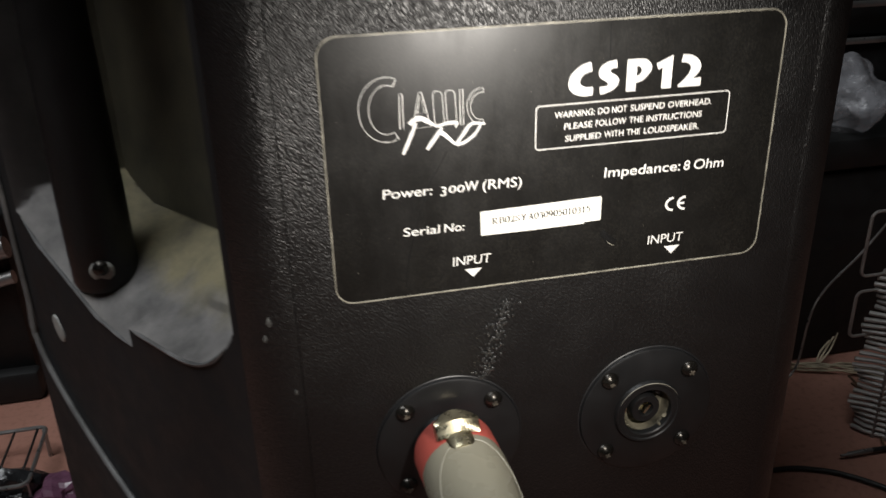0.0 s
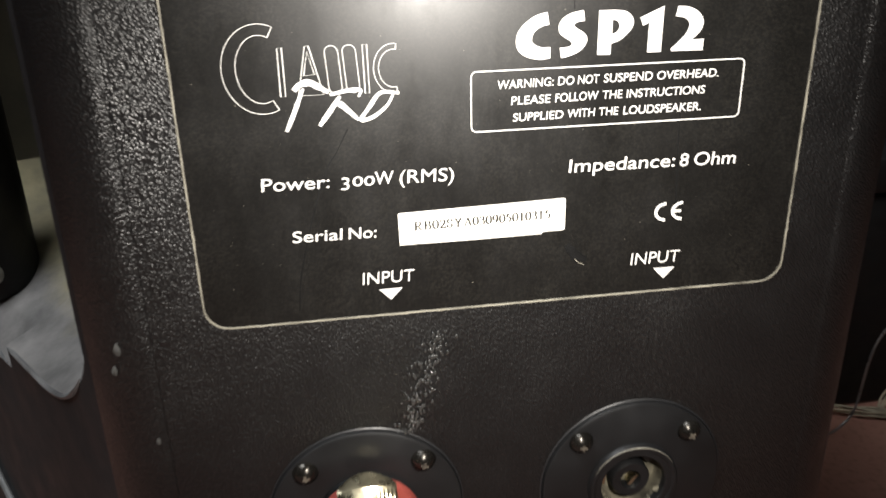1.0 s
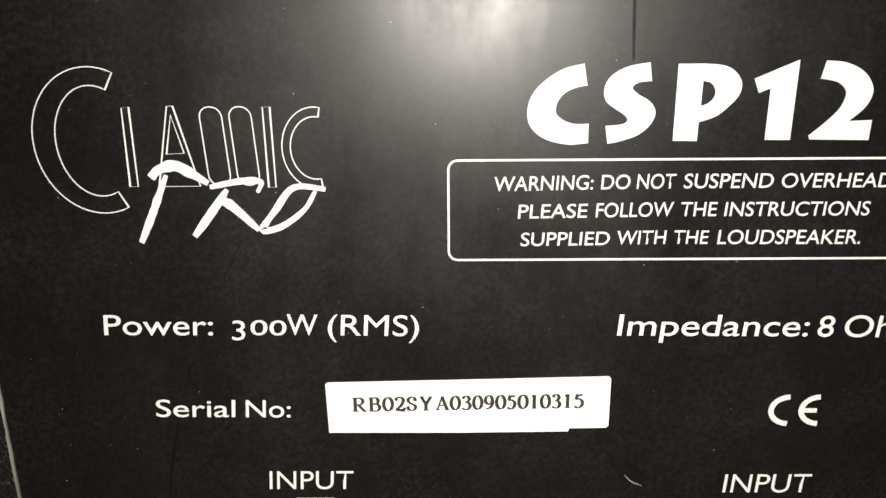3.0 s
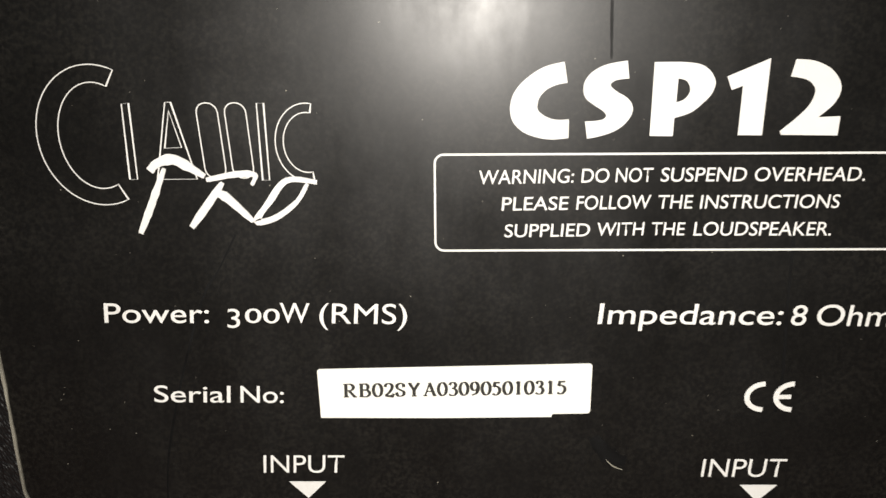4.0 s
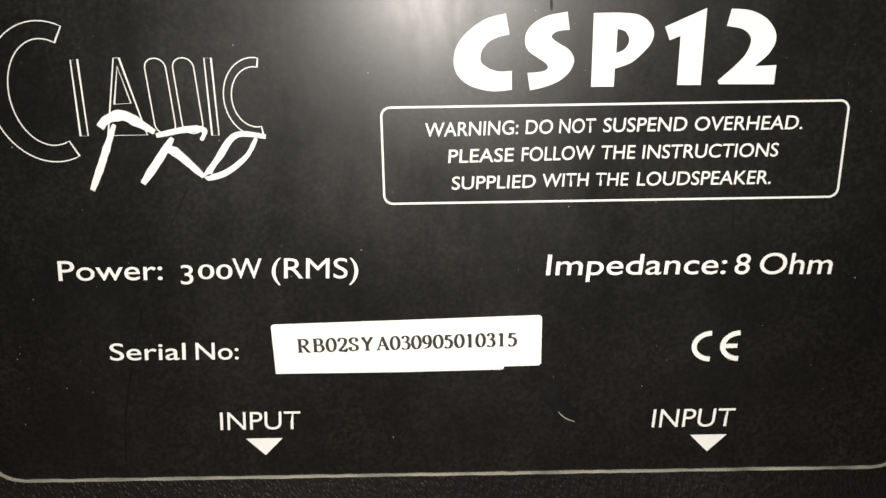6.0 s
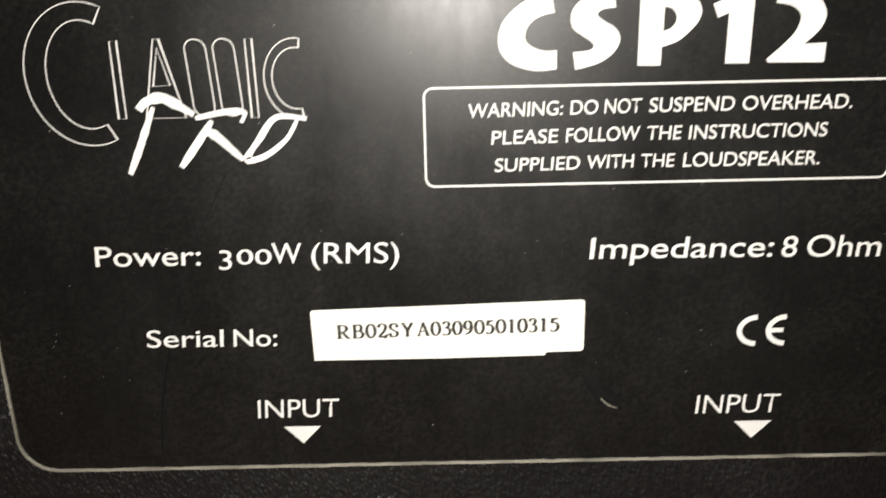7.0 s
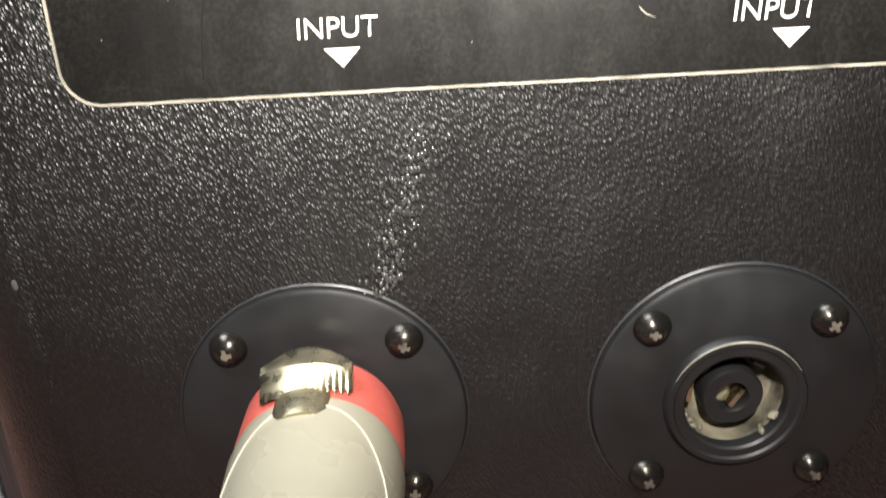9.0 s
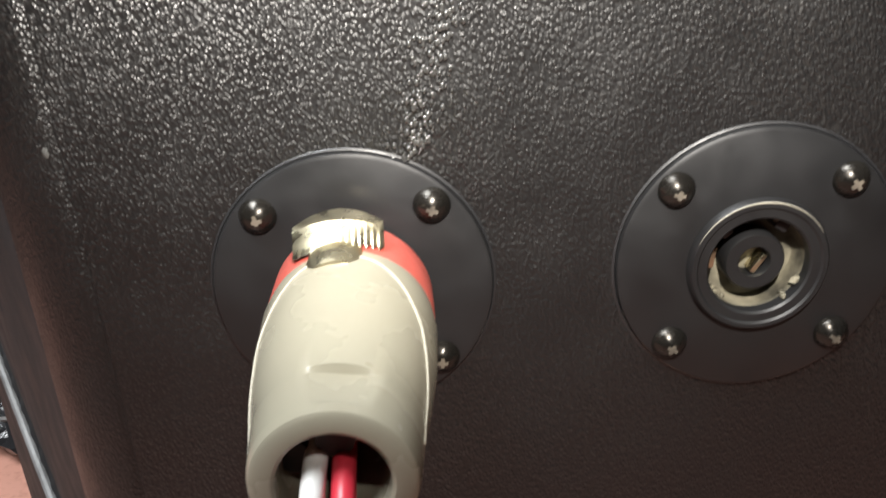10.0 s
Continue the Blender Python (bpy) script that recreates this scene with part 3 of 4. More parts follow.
brush = bmesh.new()
swell = lambda w: (lambda t: 0.92 * w * (0.45 + 0.75 * math.sin(math.pi * min(1, 0.15 + 0.8 * t))) * (1 + 0.25 * noise.noise((t * 9, w * 9000, 0))))
for k, (width, line) in enumerate((
    (0.0010, [(-0.05449, 0.40873), (-0.05278, 0.41225), (-0.05137, 0.41536), (-0.04996, 0.41848)]),
    (0.0014, [(-0.05207, 0.41808), (-0.05097, 0.41919), (-0.04865, 0.41979), (-0.04644, 0.41868), (-0.04423, 0.41727)]),
    (0.0011, [(-0.04684, 0.40963), (-0.04403, 0.41325), (-0.04172, 0.41637)]),
    (0.0008, [(-0.04403, 0.41677), (-0.03970, 0.41758), (-0.03699, 0.41748), (-0.03749, 0.41597)]),
    (0.0012, [(-0.04272, 0.41486), (-0.04121, 0.41406), (-0.03769, 0.41054)]),
    (0.0009, [(-0.02804, 0.41637), (-0.03236, 0.41667), (-0.03508, 0.41355), (-0.03709, 0.41064), (-0.03448, 0.41104), (-0.03116, 0.41345), (-0.02945, 0.41617)]),
)):
    ribbon(smoothed([(x, z) for x, z in line], 6), swell(width), PRINT - 0.00003 * (k + 1), FACE, False, brush)
part("emblem_brush", brush, INK, plate, "white brush strokes", False)

# smears and scratches on the film
for width, line in (
    (0.00048, [(-0.0405, 0.4085), (-0.0435, 0.403), (-0.0465, 0.398), (-0.0512, 0.384), (-0.0545, 0.371), (-0.0555, 0.3625)]),
    (0.0006, [(0.0415, 0.408), (0.0419, 0.3965), (0.0425, 0.386), (0.0422, 0.379)]),
    (0.0006, [(0.013, 0.4445), (0.0131, 0.4402), (0.0134, 0.4335)]),
    (0.0034, [(0.0138, 0.3746), (0.0150, 0.3728), (0.0170, 0.3708), (0.0192, 0.3702)]),
):
    part("smear", ribbon(smoothed(line, 8), lambda t, w=width: w * (0.35 + 0.65 * abs(noise.noise((t * 7, w * 9e4, 0.3))) + 0.3 * math.sin(math.pi * t)), -0.00025, FACE), SMEAR, plate, "dark rubbed smear", False)
part("nick", ribbon(smoothed([(0.016, 0.3705), (0.0172, 0.3693), (0.0188, 0.3686)], 5), lambda t: 0.00017 * math.sin(math.pi * (0.1 + 0.8 * t)), -0.00028, FACE), RIM, plate, "pale nick", False)

specks = random.Random(21)
bm = bmesh.new()
for k in range(90):
    x, z, r = specks.uniform(X0 + 0.004, X1 - 0.004), specks.uniform(Z0 + 0.003, Z1 - 0.003), specks.choice((0.00004, 0.00005, 0.00006, 0.0001))
    ring = [bm.verts.new((x + r * math.cos(a) * specks.uniform(0.6, 1.4), -0.00023, z + r * math.sin(a) * specks.uniform(0.6, 1.4))) for a in (1.05 * i for i in range(6))]
    bm.faces.new(ring[::-1])
tagged(part("dust_specks", bm, RIM, plate, "pale specks of dust", False), kind="stuff")

# ---- serial sticker ----
sticker = thing("serial_sticker", "white paper sticker with a printed number on the rating plate", "sticker")
bm = prism([(-0.02945, 0.37816), (-0.00964, 0.37811), (0.00695, 0.37828), (0.00715, 0.37881), (0.01268, 0.37889), (0.01303, 0.37922), (0.01303, 0.38716), (0.01268, 0.38751), (-0.00783, 0.38706), (-0.02935, 0.38663), (-0.02965, 0.38631)], -0.00036, -0.00019)
part("paper", bm, PAPER, sticker, "", False)

# strokes of a book face, on a unit square
ROUND = [(0.5 + 0.42 * math.sin(2 * math.pi * k / 24), 0.5 + 0.49 * math.cos(2 * math.pi * k / 24)) for k in range(25)]
EYE = [(0.46 + 0.38 * math.sin(2 * math.pi * k / 24), 0.68 + 0.31 * math.cos(2 * math.pi * k / 24)) for k in range(25)]
STEM = [[(0.2, 0.0), (0.2, 1.0)], [(0.0, 0.02), (0.42, 0.02)], [(0.0, 0.98), (0.25, 0.98)]]
STROKES = {
    "0": [ROUND],
    "1": [[(0.5, 0.0), (0.5, 1.0)], [(0.5, 0.97), (0.05, 0.84)], [(0.05, 0.02), (0.95, 0.02)]],
    "2": [smoothed([(0.06, 0.74), (0.22, 0.94), (0.52, 0.99), (0.82, 0.86), (0.82, 0.64), (0.55, 0.34), (0.08, 0.05)]), [(0.05, 0.06), (0.86, 0.06)], [(0.05, 0.03), (0.9, 0.03), (0.98, 0.22)]],
    "3": [smoothed([(0.1, 0.8), (0.3, 0.97), (0.62, 0.96), (0.78, 0.78), (0.62, 0.6), (0.35, 0.53)]), smoothed([(0.35, 0.54), (0.72, 0.48), (0.88, 0.27), (0.68, 0.04), (0.32, 0.01), (0.04, 0.1)])],
    "5": [[(0.3, 0.98), (0.18, 0.6)], [(0.26, 0.95), (0.88, 0.95)], [(0.26, 0.9), (0.84, 0.9)], smoothed([(0.18, 0.6), (0.5, 0.64), (0.82, 0.48), (0.84, 0.24), (0.6, 0.03), (0.3, 0.0), (0.04, 0.1)])],
    "9": [EYE, smoothed([(0.86, 0.68), (0.84, 0.4), (0.6, 0.12), (0.14, 0.01)])],
}
STROKES["R"] = STEM + [smoothed([(0.2, 0.98), (0.58, 0.97), (0.76, 0.75), (0.58, 0.52), (0.2, 0.5)]), [(0.42, 0.5), (0.84, 0.02)], [(0.74, 0.02), (1.02, 0.02)]]
STROKES["B"] = STEM + [smoothed([(0.2, 0.98), (0.62, 0.97), (0.78, 0.77), (0.62, 0.54), (0.2, 0.53)]), smoothed([(0.2, 0.53), (0.68, 0.52), (0.9, 0.27), (0.68, 0.03), (0.2, 0.02)])]
STROKES["S"] = [smoothed([(0.84, 0.7), (0.76, 0.92), (0.48, 0.99), (0.16, 0.84), (0.22, 0.62), (0.52, 0.48), (0.82, 0.34), (0.8, 0.12), (0.48, 0.01), (0.2, 0.08), (0.1, 0.3)])]
STROKES["Y"] = [[(0.14, 0.98), (0.5, 0.46)], [(0.88, 0.98), (0.52, 0.46)], [(0.5, 0.48), (0.5, 0.02)], [(0.0, 0.98), (0.34, 0.98)], [(0.72, 0.98), (1.0, 0.98)], [(0.3, 0.02), (0.72, 0.02)]]
STROKES["A"] = [[(0.14, 0.02), (0.48, 0.98)], [(0.46, 1.0), (0.84, 0.02)], [(0.25, 0.34), (0.7, 0.34)], [(0.0, 0.02), (0.3, 0.02)], [(0.68, 0.02), (1.0, 0.02)]]


def book_character(glyph, x0, x1, z0, tall):
    """One printed character: upright strokes are broad, level ones fine."""
    bm = bmesh.new()
    for k, stroke in enumerate(STROKES[glyph]):
        pts = [(x0 + (x1 - x0) * p[0], z0 + tall * p[1]) for p in stroke]
        steep = [abs(b[1] - a[1]) / max(1e-9, math.dist(a, b)) for a, b in zip(pts, pts[1:])]
        rising = len(pts) == 2 and pts[1][0] > pts[0][0] and pts[1][1] > pts[0][1]

        def pen(t, steep=steep, rising=rising):
            at = steep[min(len(steep) - 1, int(t * len(steep)))]
            return 0.00018 + (0.00009 if rising else 0.00035) * at ** 1.5

        ribbon(pts, pen, -0.00042 - 0.000006 * k, -0.00035, False, bm)
    return part("printed_character", bm, BLACK_INK, sticker, "", False)


for glyph, x0, x1 in zip("RB02SYA030905010315", (-25.70, -23.21, -21.11, -19.25, -17.52, -15.57, -13.18, -10.93, -9.20, -7.55, -5.78, -4.11, -2.37, -0.75, 1.28, 2.63, 4.33, 6.25, 7.70), (-23.60, -21.41, -19.55, -17.81, -15.96, -13.68, -11.08, -9.44, -7.79, -6.08, -4.40, -2.61, -1.05, 0.74, 2.08, 4.09, 5.67, 7.10, 9.11)):
    book_character(glyph, x0 / 1000, x1 / 1000, 0.38183 + 0.0162 * (x0 / 1000 + 0.02570), 0.00227)


# ---- sockets ----
def dome_screw(parent, x, z, turn):
    """A round-headed black screw with a dirty crosshead slot."""
    head = lathe([(0.0, -0.0026), (0.0008, -0.00255), (0.0019, -0.0020), (0.0031, -0.0009), (0.0036, 0.0), (0.0036, 0.0008)], 32)
    head.transform(Matrix.Translation((x, -0.0016, z)))
    ob = part("screw", head, SCREW_STEEL, parent, "glossy black dome-headed screw")
    wide, far, outline = 0.00042, 0.0014, []
    for k in range(4):
        c, s = math.cos(radians(turn + 90 * k)), math.sin(radians(turn + 90 * k))
        reach = far * (0.72 + 0.5 * noise.noise((x * 900, z * 900, k)))
        for a, b in ((wide, -wide), (reach, -wide * 0.8), (reach, wide * 0.8)):
            outline.append((x + a * c - b * s, z - 0.0003 + a * s + b * c))
    slot = prism(outline, -0.00421, -0.0036)
    part("slot", slot, RUST, ob, "dirt-filled crosshead slot", False)


def socket(x, z, turns):
    """A round panel socket on a black flange with four screws."""
    ob = thing("speaker_socket", "round black loudspeaker socket on a flange with four screws", "socket", "input sockets")
    m = Matrix.Translation((x, 0, z))

    def turned(name, rings, material, label="", parent=ob, segments=72):
        bm = lathe(rings, segments)
        bm.transform(m)
        return part(name, bm, material, parent, label)

    turned("flange", [(0.0098, 0.0), (0.0098, -0.0016), (0.0262, -0.0016), (0.0270, -0.0012), (0.0273, -0.0003), (0.0273, 0.0006)], FLANGE, "smooth black round flange", segments=96)
    turned("groove", [(0.0273, 0.0), (0.0275, -0.0003), (0.0277, -0.0002), (0.0279, 0.0)], SMOOTH_BLACK, segments=96)
    turned("collar", [(0.0098, 0.004), (0.0098, -0.0026), (0.0102, -0.003), (0.0118, -0.003), (0.0122, -0.0034), (0.0130, -0.0034), (0.0136, -0.0026), (0.0138, -0.0014)], FLANGE, "raised collar")
    turned("well", [(0.0099, -0.0024), (0.0097, 0.002), (0.0092, 0.0045), (0.0052, 0.005)], SOCKET_DIRT, "dirty well of the socket")
    turned("core", [(0.0030, 0.0045), (0.0030, 0.0), (0.0032, -0.0006), (0.0056, -0.0006), (0.0060, 0.0), (0.0060, 0.0055)], FLANGE, "black core")
    turned("backing", [(0.0, 0.0062), (0.0126, 0.0062), (0.0126, 0.001)], FLANGE)
    turned("core_floor", [(0.0, 0.0034), (0.0031, 0.0034)], SOCKET_DIRT)
    for a, w in ((228, 0.0012), (305, 0.0014)):
        bm = box(0.0076, 0.0101, -0.0002, 0.0045, -w, w, 0.0004)
        bm.transform(m @ pose(0, 0, 0, 0, a, 0))
        part("key", bm, FLANGE, ob, "moulded key")
    crumbs = random.Random(int(1e4 * (x + 1)))
    for k in range(9):
        a = radians(crumbs.uniform(-150, 75))
        bm = blob(crumbs.uniform(0.0005, 0.001), 0.8, 0.8, k, 1)
        bm.transform(m @ Matrix.Translation((0.0093 * math.cos(a), crumbs.uniform(-0.0016, 0.003), 0.0093 * math.sin(a))))
        part("crumb", bm, SOCKET_DIRT, ob, "crumb of dirt", False)
    bm = tube([(x + 0.0132 * math.cos(radians(a)), -0.0033, z + 0.0132 * math.sin(radians(a))) for a in range(30, 156, 5)], lambda t: 0.0002 * math.sin(math.pi * (0.05 + 0.9 * t)), 6)
    part("pale_line", bm, RIM, ob, "line of pale dust on the collar")
    # thin pale line along the flange's lower edge only
    bm = tube([(x + 0.0273 * math.cos(radians(a)), -0.0002, z + 0.0273 * math.sin(radians(a))) for a in range(200, 345, 5)], lambda t: 0.00022 * math.sin(math.pi * (0.05 + 0.9 * t)), 6)
    part("pale_line", bm, RIM, ob, "thin pale line along the lower edge of the flange")
    for a, r in ((35, 0.0014), (188, 0.0082)):
        bm = box(r - 0.0006, r + 0.0005, 0.0002, 0.0045, -0.0022, 0.0022, 0.0002)
        bm.transform(m @ pose(0, 0, 0, 0, a, 0))
        part("contact", bm, BRASS, ob, "brass contact")
    for (dx, dz), turn in zip(((-1, 1), (1, 1), (-1, -1), (1, -1)), turns):
        dome_screw(ob, x + dx * 0.0163, z + dz * 0.0162, turn)
    return ob


socket(*SOCKETS[1], (80, 35, 60, 50))
socket(*SOCKETS[0], (100, 70, 30, 85))

# ---- cable plug in the first socket ----
plug = thing("cable_plug", "grey loudspeaker cable plug with red ring and brass latch", "plug")
AXIS = pose(-0.0418, 0.0, 0.2968, -1.0, 0, 2.0)


def turned_plug(name, rings, material, label="", parent=plug):
    bm = lathe(rings, 72)
    bm.transform(AXIS)
    return part(name, bm, material, parent, label)


turned_plug("nose", [(0.0092, 0.006), (0.0092, -0.004), (0.0125, -0.0045)], RUBBER)
turned_plug("locking_ring", [(0.0118, -0.0036), (0.0145, -0.004), (0.0150, -0.006), (0.0150, -0.016), (0.0146, -0.019)], RED_RING, "scuffed red locking ring")
body_rings = [(0.0138, -0.0175), (0.0148, -0.0178), (0.0151, -0.022), (0.0145, -0.034), (0.0130, -0.046), (0.0121, -0.0515)]
body_rings += [(0.0121 - 0.0008 * k / 10, -0.052 - 0.008 * k / 10) for k in range(11)]
body_rings += [(0.0109, -0.0613), (0.0103, -0.0617), (0.0080, -0.0617), (0.0075, -0.0613), (0.0073, -0.060), (0.0072, -0.040), (0.0, -0.038)]
bm = lathe(body_rings, 96)
for v in bm.verts:
    tip = v.co.z * math.cos(0.15) + v.co.x * math.sin(0.15)
    if -0.0598 < v.co.y < -0.0519 and tip > 0.0107:
        v.co.z -= (tip - 0.0107) * math.cos(0.15)
        v.co.x -= (tip - 0.0107) * math.sin(0.15)
bm.transform(AXIS)
shell = part("shell", bm, GREY_SHELL, plug, "greyish beige moulded shell with a flat facet")
for s in (-1, 1):
    seam = []
    for k in range(21):
        t = k / 20
        y = -0.0208 - 0.034 * t ** 1.5
        r = along(-y, ((0.0178, 0.0148), (0.022, 0.0151), (0.034, 0.0145), (0.046, 0.0130), (0.0515, 0.0121), (0.06, 0.0113))) + 0.0001
        a = radians(90 + s * 88 * t ** 0.62)
        seam.append((r * math.cos(a), y, r * math.sin(a)))
    bm = tube(seam, 0.00016, 6)
    bm.transform(AXIS)
    part("seam", bm, SEAM, shell, "moulding seam")


def latch():
    """The thumb latch: a curved brass slab with a serrated edge."""
    n, bm = 44, bmesh.new()
    rows = []
    for k in range(n + 1):
        s = -1 + 2 * k / n
        x, bow = -0.0004 + 0.0079 * s, 1 - s * s
        crown = 0.0162 + 0.0020 * bow
        tooth = 0.0011 * (k % 3) / 2 if s > 0.0 else 0.0
        foot = math.sqrt(0.0151 ** 2 - x * x) - 0.0002
        rows.append([bm.verts.new(p) for p in ((x, -0.0072 + 0.0034 * bow, crown - 0.003), (x, -0.0074 + 0.0034 * bow, crown + 0.0002), (x, -0.0085 + 0.0024 * bow, crown + 0.0008), (x, -0.0098 - 0.0008 * bow, crown + 0.0003), (x, -0.0104 - 0.0010 * bow, crown - 0.0006), (x, -0.0130 - 0.0014 * bow + tooth, foot + 0.5 * tooth), (x, -0.0098, foot - 0.0016))])
    for a, b in zip(rows, rows[1:]):
        for i in range(7):
            bm.faces.new((a[i], b[i], b[(i + 1) % 7], a[(i + 1) % 7]))
    bm.faces.new(rows[0])
    bm.faces.new(rows[-1][::-1])
    bmesh.ops.recalc_face_normals(bm, faces=bm.faces)
    return bm


bm = latch()
bm.transform(AXIS @ pose(-0.0004, -0.0035, 0.0006))
latch_ob = part("latch", bm, BRASS, plug, "polished brass thumb latch")
for k in range(5):
    w = (k + 1) / 6
    line = [(x, (-0.0104 - 0.0026 * w) - (0.0010 + 0.0004 * w) * (1 - (x / 0.0079) ** 2), (1 - w) * (0.0156 + 0.0020 * (1 - (x / 0.0079) ** 2)) + w * (math.sqrt(0.0151 ** 2 - x * x) - 0.0002)) for x in (-0.0074 + 0.0075 * i / 10 for i in range(11))]
    bm = tube(line, 0.00014, 6)
    bm.transform(AXIS @ pose(-0.0004, -0.0035, 0.0006))
    part("rib", bm, BRASS, latch_ob)
bm = lathe([(0.0, -0.0222), (0.0042, -0.0218), (0.0052, -0.0200), (0.0052, -0.011)], 32, 0.7)
bm.transform(AXIS @ pose(-0.0010, -0.002, 0.0126))
part("latch_stem", bm, BRASS, latch_ob, "brass latch stem")

# the wires that leave the plug
wires = thing("speaker_wires", "bare white and red insulated wires hanging from the plug", "wire")
for name, material, label, r, line in (
    ("white_core", WHITE_WIRE, "white insulated wire", 0.00165, [(-0.0415, -0.042, 0.2985), (-0.0422, -0.052, 0.2995), (-0.0425, -0.0625, 0.2965), (-0.0425, -0.069, 0.288), (-0.042, -0.071, 0.275), (-0.04, -0.072, 0.24), (-0.036, -0.07, 0.15), (-0.03, -0.06, 0.05), (-0.02, -0.05, 0.006), (0.03, -0.06, 0.004)]),
    ("red_core", RED_WIRE, "red insulated wire", 0.00165, [(-0.039, -0.042, 0.298), (-0.0388, -0.053, 0.2985), (-0.0385, -0.063, 0.2955), (-0.0385, -0.0695, 0.287), (-0.038, -0.0715, 0.274), (-0.036, -0.072, 0.24), (-0.032, -0.07, 0.15), (-0.026, -0.06, 0.05), (-0.016, -0.05, 0.008), (0.034, -0.064, 0.004)]),
    ("black_sheath", RUBBER, "cut black sheath inside the plug", 0.0027, [(-0.0445, -0.041, 0.298), (-0.0452, -0.05, 0.299), (-0.0455, -0.056, 0.2985)]),
    ("grey_sheath", RUBBER, "cut grey sheath inside the plug", 0.0027, [(-0.04, -0.041, 0.301), (-0.0398, -0.05, 0.302), (-0.0395, -0.057, 0.3015)]),
):
    part(name, tube(smoothed(line, 6), r, 12), material, wires, label)

# ---- things behind the loudspeaker ----
case = thing("equipment_case", "black equipment case standing on the floor behind the loudspeaker", "case")
part("body", box(0.38, 0.85, 0.42, 0.8, 0.0, 0.215, 0.006), CASE_BLACK, case)
part("lid", box(0.376, 0.854, 0.416, 0.804, 0.217, 0.25, 0.006), CASE_BLACK, case, "black lid")

film_bag = thing("plastic_bag", "crumpled clear plastic bag lying on the black case", "bag")
bm = blob(0.042, 0.8, 0.5, 5, 5)
for v in bm.verts:
    v.co *= 1 + 0.14 * noise.noise(v.co * 55) + 0.07 * abs(noise.noise(v.co * 140))
bm.transform(Matrix.Translation((0.478, 0.46, 0.283)))
part("film", bm, CLEAR, film_bag)

for k, (x, y, z, w, material) in enumerate(((0.415, 0.5, 0.25, 0.03, BROWN), (0.43, 0.55, 0.25, 0.045, BROWN), (0.405, 0.45, 0.25, 0.014, PALE_FIN))):
    ob = thing("packet", "crumpled dark packet on the black case", "packet", "packets on the case")
    bm = blob(w, 0.9, 0.7, k + 11, 3)
    bm.transform(Matrix.Translation((x, y, z + w * 0.75)))
    part("wrapper", bm, material, ob, "", False)

stack = thing("electronics_stack", "dark electronics boxes with pale metal edges on the case", "electronics")
part("body", box(0.50, 0.8, 0.52, 0.75, 0.25, 0.32, 0.004), CASE_BLACK, stack)
part("body", box(0.51, 0.79, 0.53, 0.75, 0.325, 0.40, 0.004), CASE_BLACK, stack)
for z in (0.322, 0.36, 0.402):
    part("edge_bar", box(0.505, 0.79, 0.515, 0.522, z - 0.003, z + 0.003, 0.001), GREY_METAL, stack, "pale metal edge")
cable = thing("thin_cable", "thin grey cable hanging down the black case", "cable")
part("sheath", tube(smoothed([(0.56, 0.405, 0.255), (0.53, 0.40, 0.2), (0.48, 0.395, 0.14), (0.43, 0.39, 0.09), (0.41, 0.38, 0.02), (0.37, 0.37, 0.002)], 8), 0.0012, 8), GREY_METAL, cable)

rack = thing("wire_rack", "pale wire rack with stacked cross bars on the floor", "rack")
for z0, z1 in ((0.165, 0.225), (0.105, 0.15)):
    loop = [(x, 0.3, z) for x, z in rounded(0.395, 0.44, z0, z1, 0.006, 5)]
    part("loop", tube(loop, 0.0014, 8, True), PALE_FIN, rack, "bent wire loop")
for k in range(34):
    z = 0.004 + 0.0058 * k
    part("cross_bar", tube([(0.412 + 0.005 * math.sin(k * 0.9) + 0.00008 * (k - 14) ** 2 * 0.5, 0.302, z), (0.424, 0.291, z + 0.0006), (0.442, 0.274, z)], 0.0021, 8), PALE_FIN, rack)
for x, y in ((0.43, 0.285), (0.438, 0.278)):
    part("upright", tube([(x, y, 0.0), (x, y, 0.235)], 0.002, 8), GREY_METAL, rack)

string = thing("frayed_string", "frayed pale twine lying on the red floor", "string")
rng = random.Random(2)
for k in range(7):
    line = [(0.40 + 0.045 * i + rng.gauss(0, 0.004), 0.415 - 0.018 * i - (0.02 if i > 2 else 0) + rng.gauss(0, 0.005), 0.003 + 0.006 * rng.random()) for i in range(6)]
    part("strand", tube(smoothed(line, 6), 0.0011, 6), TWINE, string)
for k in range(3):
    part("strand", tube(smoothed([(0.452, 0.4, 0.004), (0.462 + 0.006 * k, 0.41, 0.014), (0.474 + 0.004 * k, 0.412, 0.026 + 0.004 * k)], 6), 0.001, 6), TWINE, string)

lead = thing("jack_lead", "black audio lead with a pale metal jack on the floor", "cable")
part("sheath", tube(smoothed([(0.41, 0.262, 0.006), (0.45, 0.262, 0.005), (0.52, 0.27, 0.004), (0.62, 0.24, 0.004)], 8), 0.0022, 10), RUBBER, lead)
part("jack", tube([(0.378, 0.262, 0.006), (0.384, 0.262, 0.006), (0.386, 0.262, 0.006), (0.41, 0.262, 0.006)], lambda t: 0.0013 if t < 0.5 else 0.0023, 10), GREY_METAL, lead, "pale metal jack")
loose = thing("floor_cable", "black cable curving over the red floor", "cable")
part("sheath", tube(smoothed([(0.2, 0.24, 0.004), (0.3, 0.262, 0.004), (0.35, 0.252, 0.004), (0.385, 0.222, 0.004), (0.42, 0.17, 0.004), (0.5, 0.1, 0.004)], 8), 0.0022, 10), RUBBER, loose)

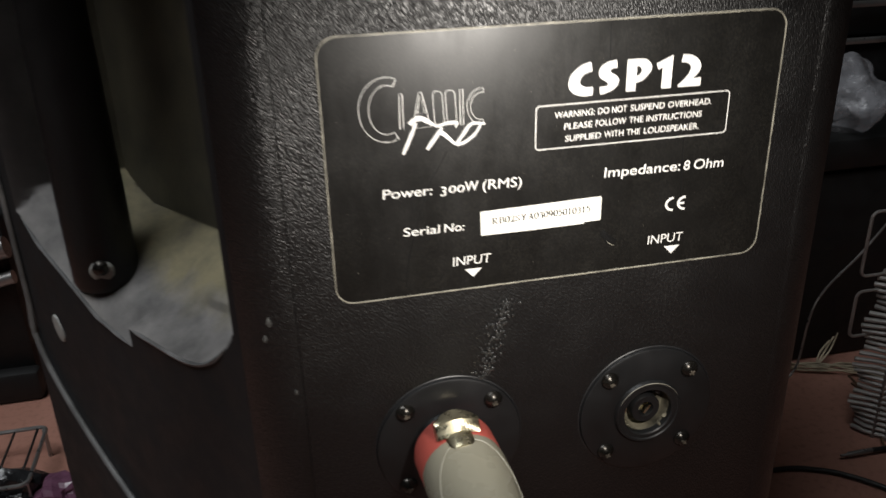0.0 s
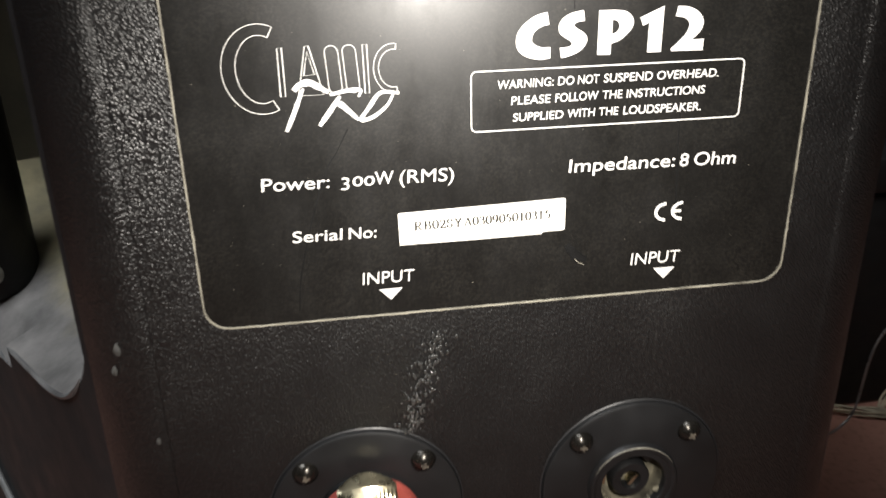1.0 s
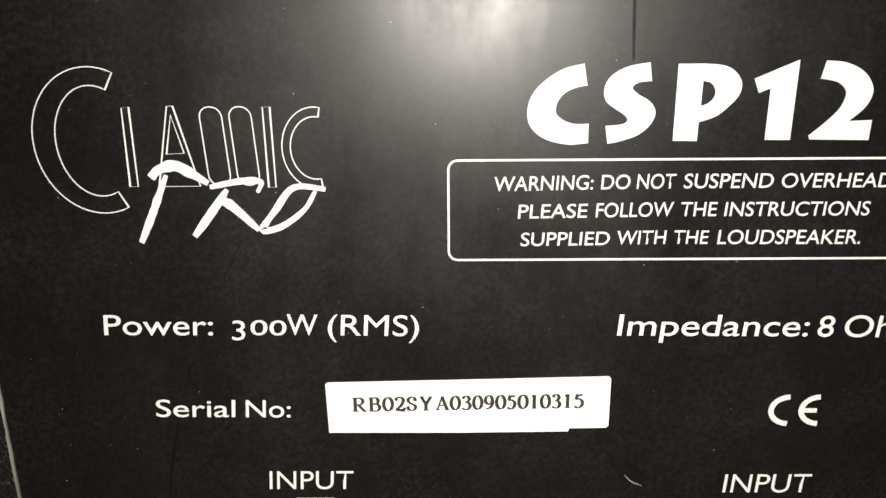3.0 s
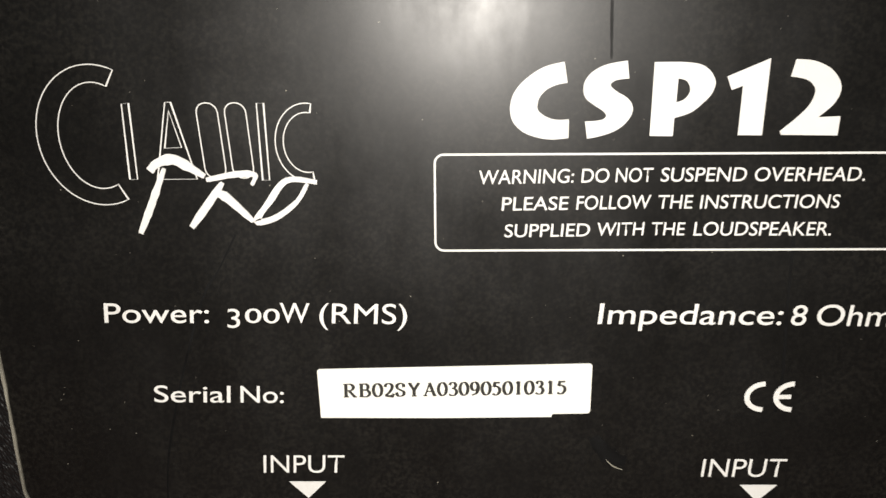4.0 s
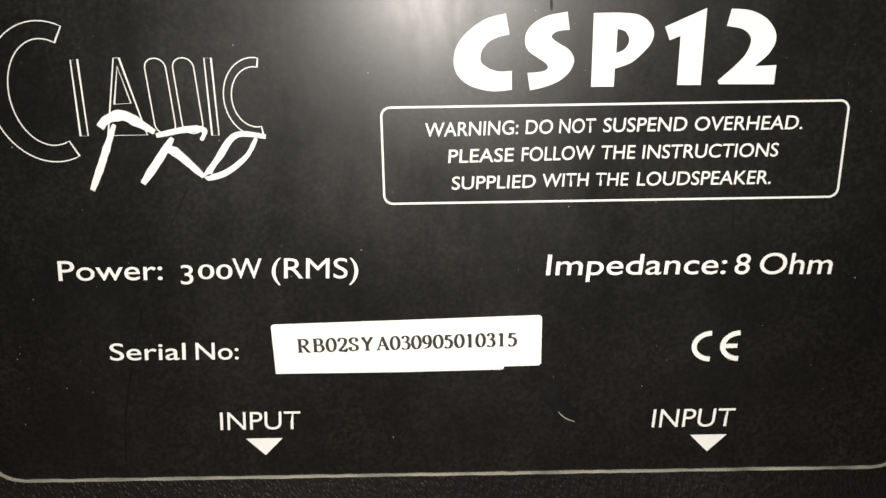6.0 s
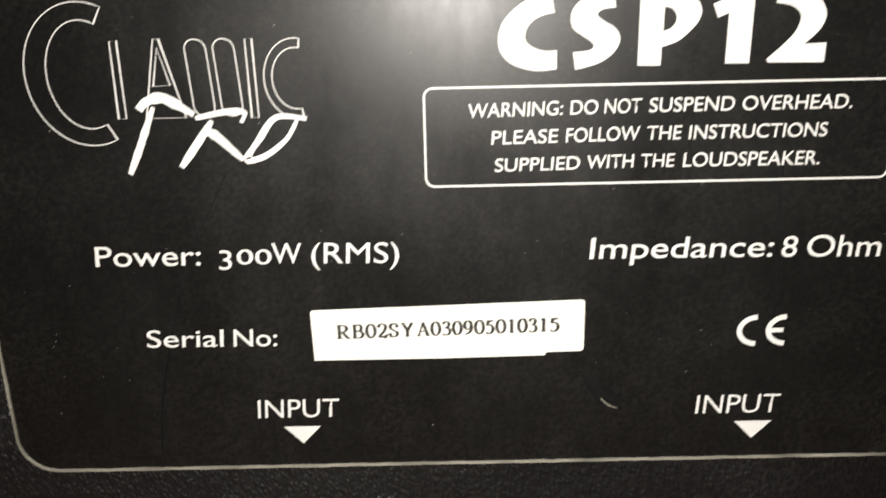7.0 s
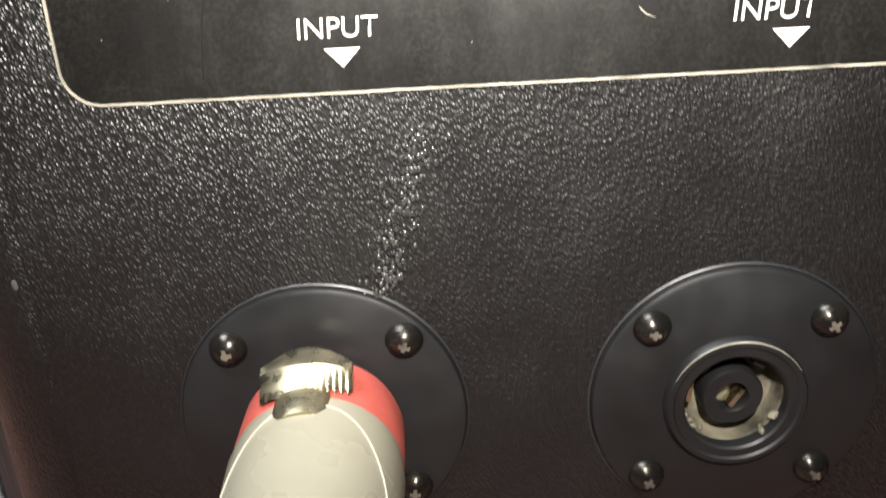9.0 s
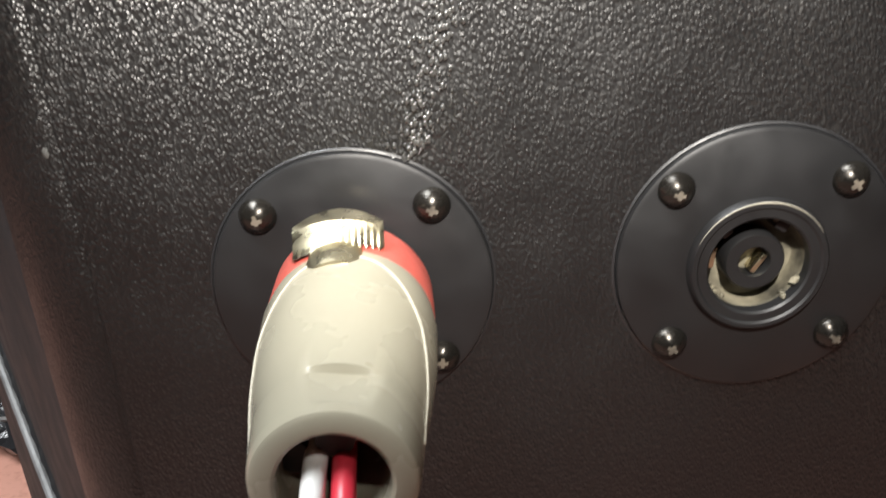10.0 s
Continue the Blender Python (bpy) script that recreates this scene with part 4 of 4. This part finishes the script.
tangle = thing("tangled_cable", "thin brown tangled cables on the red floor beside the wire rack", "cable")
for k in range(3):
    line = [(0.022 + 0.43 - 0.006 * k, 0.34, 0.012 + 0.01 * k), (0.022 + 0.425, 0.315 - 0.004 * k, 0.02), (0.022 + 0.418 + 0.008 * k, 0.29, 0.005), (0.022 + 0.404 + 0.006 * k, 0.262, 0.004), (0.022 + 0.402 - 0.004 * k, 0.235, 0.004), (0.022 + 0.385 + 0.02 * k, 0.19, 0.004)]
    part("strand", tube(smoothed(line, 8), 0.0012, 8), BROWN, tangle)

# to the other side of the cabinet
mixer = thing("equipment_box", "dark equipment box with slanting silver bars on the floor", "box")
part("body", box(-0.85, -0.352, 0.58, 0.95, 0.0, 0.2, 0.008), CASE_BLACK, mixer)
for z, w in ((0.16, 0.011), (0.128, 0.007)):
    part("edge_strip", tube([(-0.7, 0.572, z - 0.06), (-0.5, 0.572, z - 0.02), (-0.35, 0.572, z + 0.012)], w, 12), GREY_METAL, mixer, "silver bar")
part("front_lip", box(-0.85, -0.348, 0.562, 0.582, 0.0, 0.035, 0.006), CASE_BLACK, mixer)
tray = thing("wire_tray", "dark wire tray holding glossy black scraps", "tray")
for k in range(7):
    x = -0.45 + 0.02 * k
    part("wire", tube([(x, 0.385, 0.03), (x, 0.462, 0.03)], 0.0012, 6), RUBBER, tray)
part("frame", tube([(x, y, 0.03) for x, y in rounded(-0.47, -0.322, 0.38, 0.465, 0.008, 5)], 0.002, 8, True), GREY_METAL, tray)
for x, y in ((-0.468, 0.385), (-0.324, 0.385), (-0.468, 0.46), (-0.324, 0.46)):
    part("leg", tube([(x, y, 0.0), (x, y, 0.03)], 0.002, 6), GREY_METAL, tray)
for k, (x, y, z, w, material, label) in enumerate(((-0.352, 0.395, 0.0, 0.03, GLOSS, "glossy black scrap beside the wire tray"), (-0.3, 0.385, 0.0, 0.02, PURPLE, "dark purple plastic piece on the floor"), (-0.39, 0.42, 0.0, 0.026, GLOSS, "glossy black scrap under the wire tray"))):
    ob = thing("plastic_scrap", label, "scrap", "scraps on the floor")
    bm = blob(w, 0.6, 0.8, k + 31, 3)
    bm.transform(Matrix.Translation((x, y, z + w * 0.55)))
    part("piece", bm, material, ob, "", False)
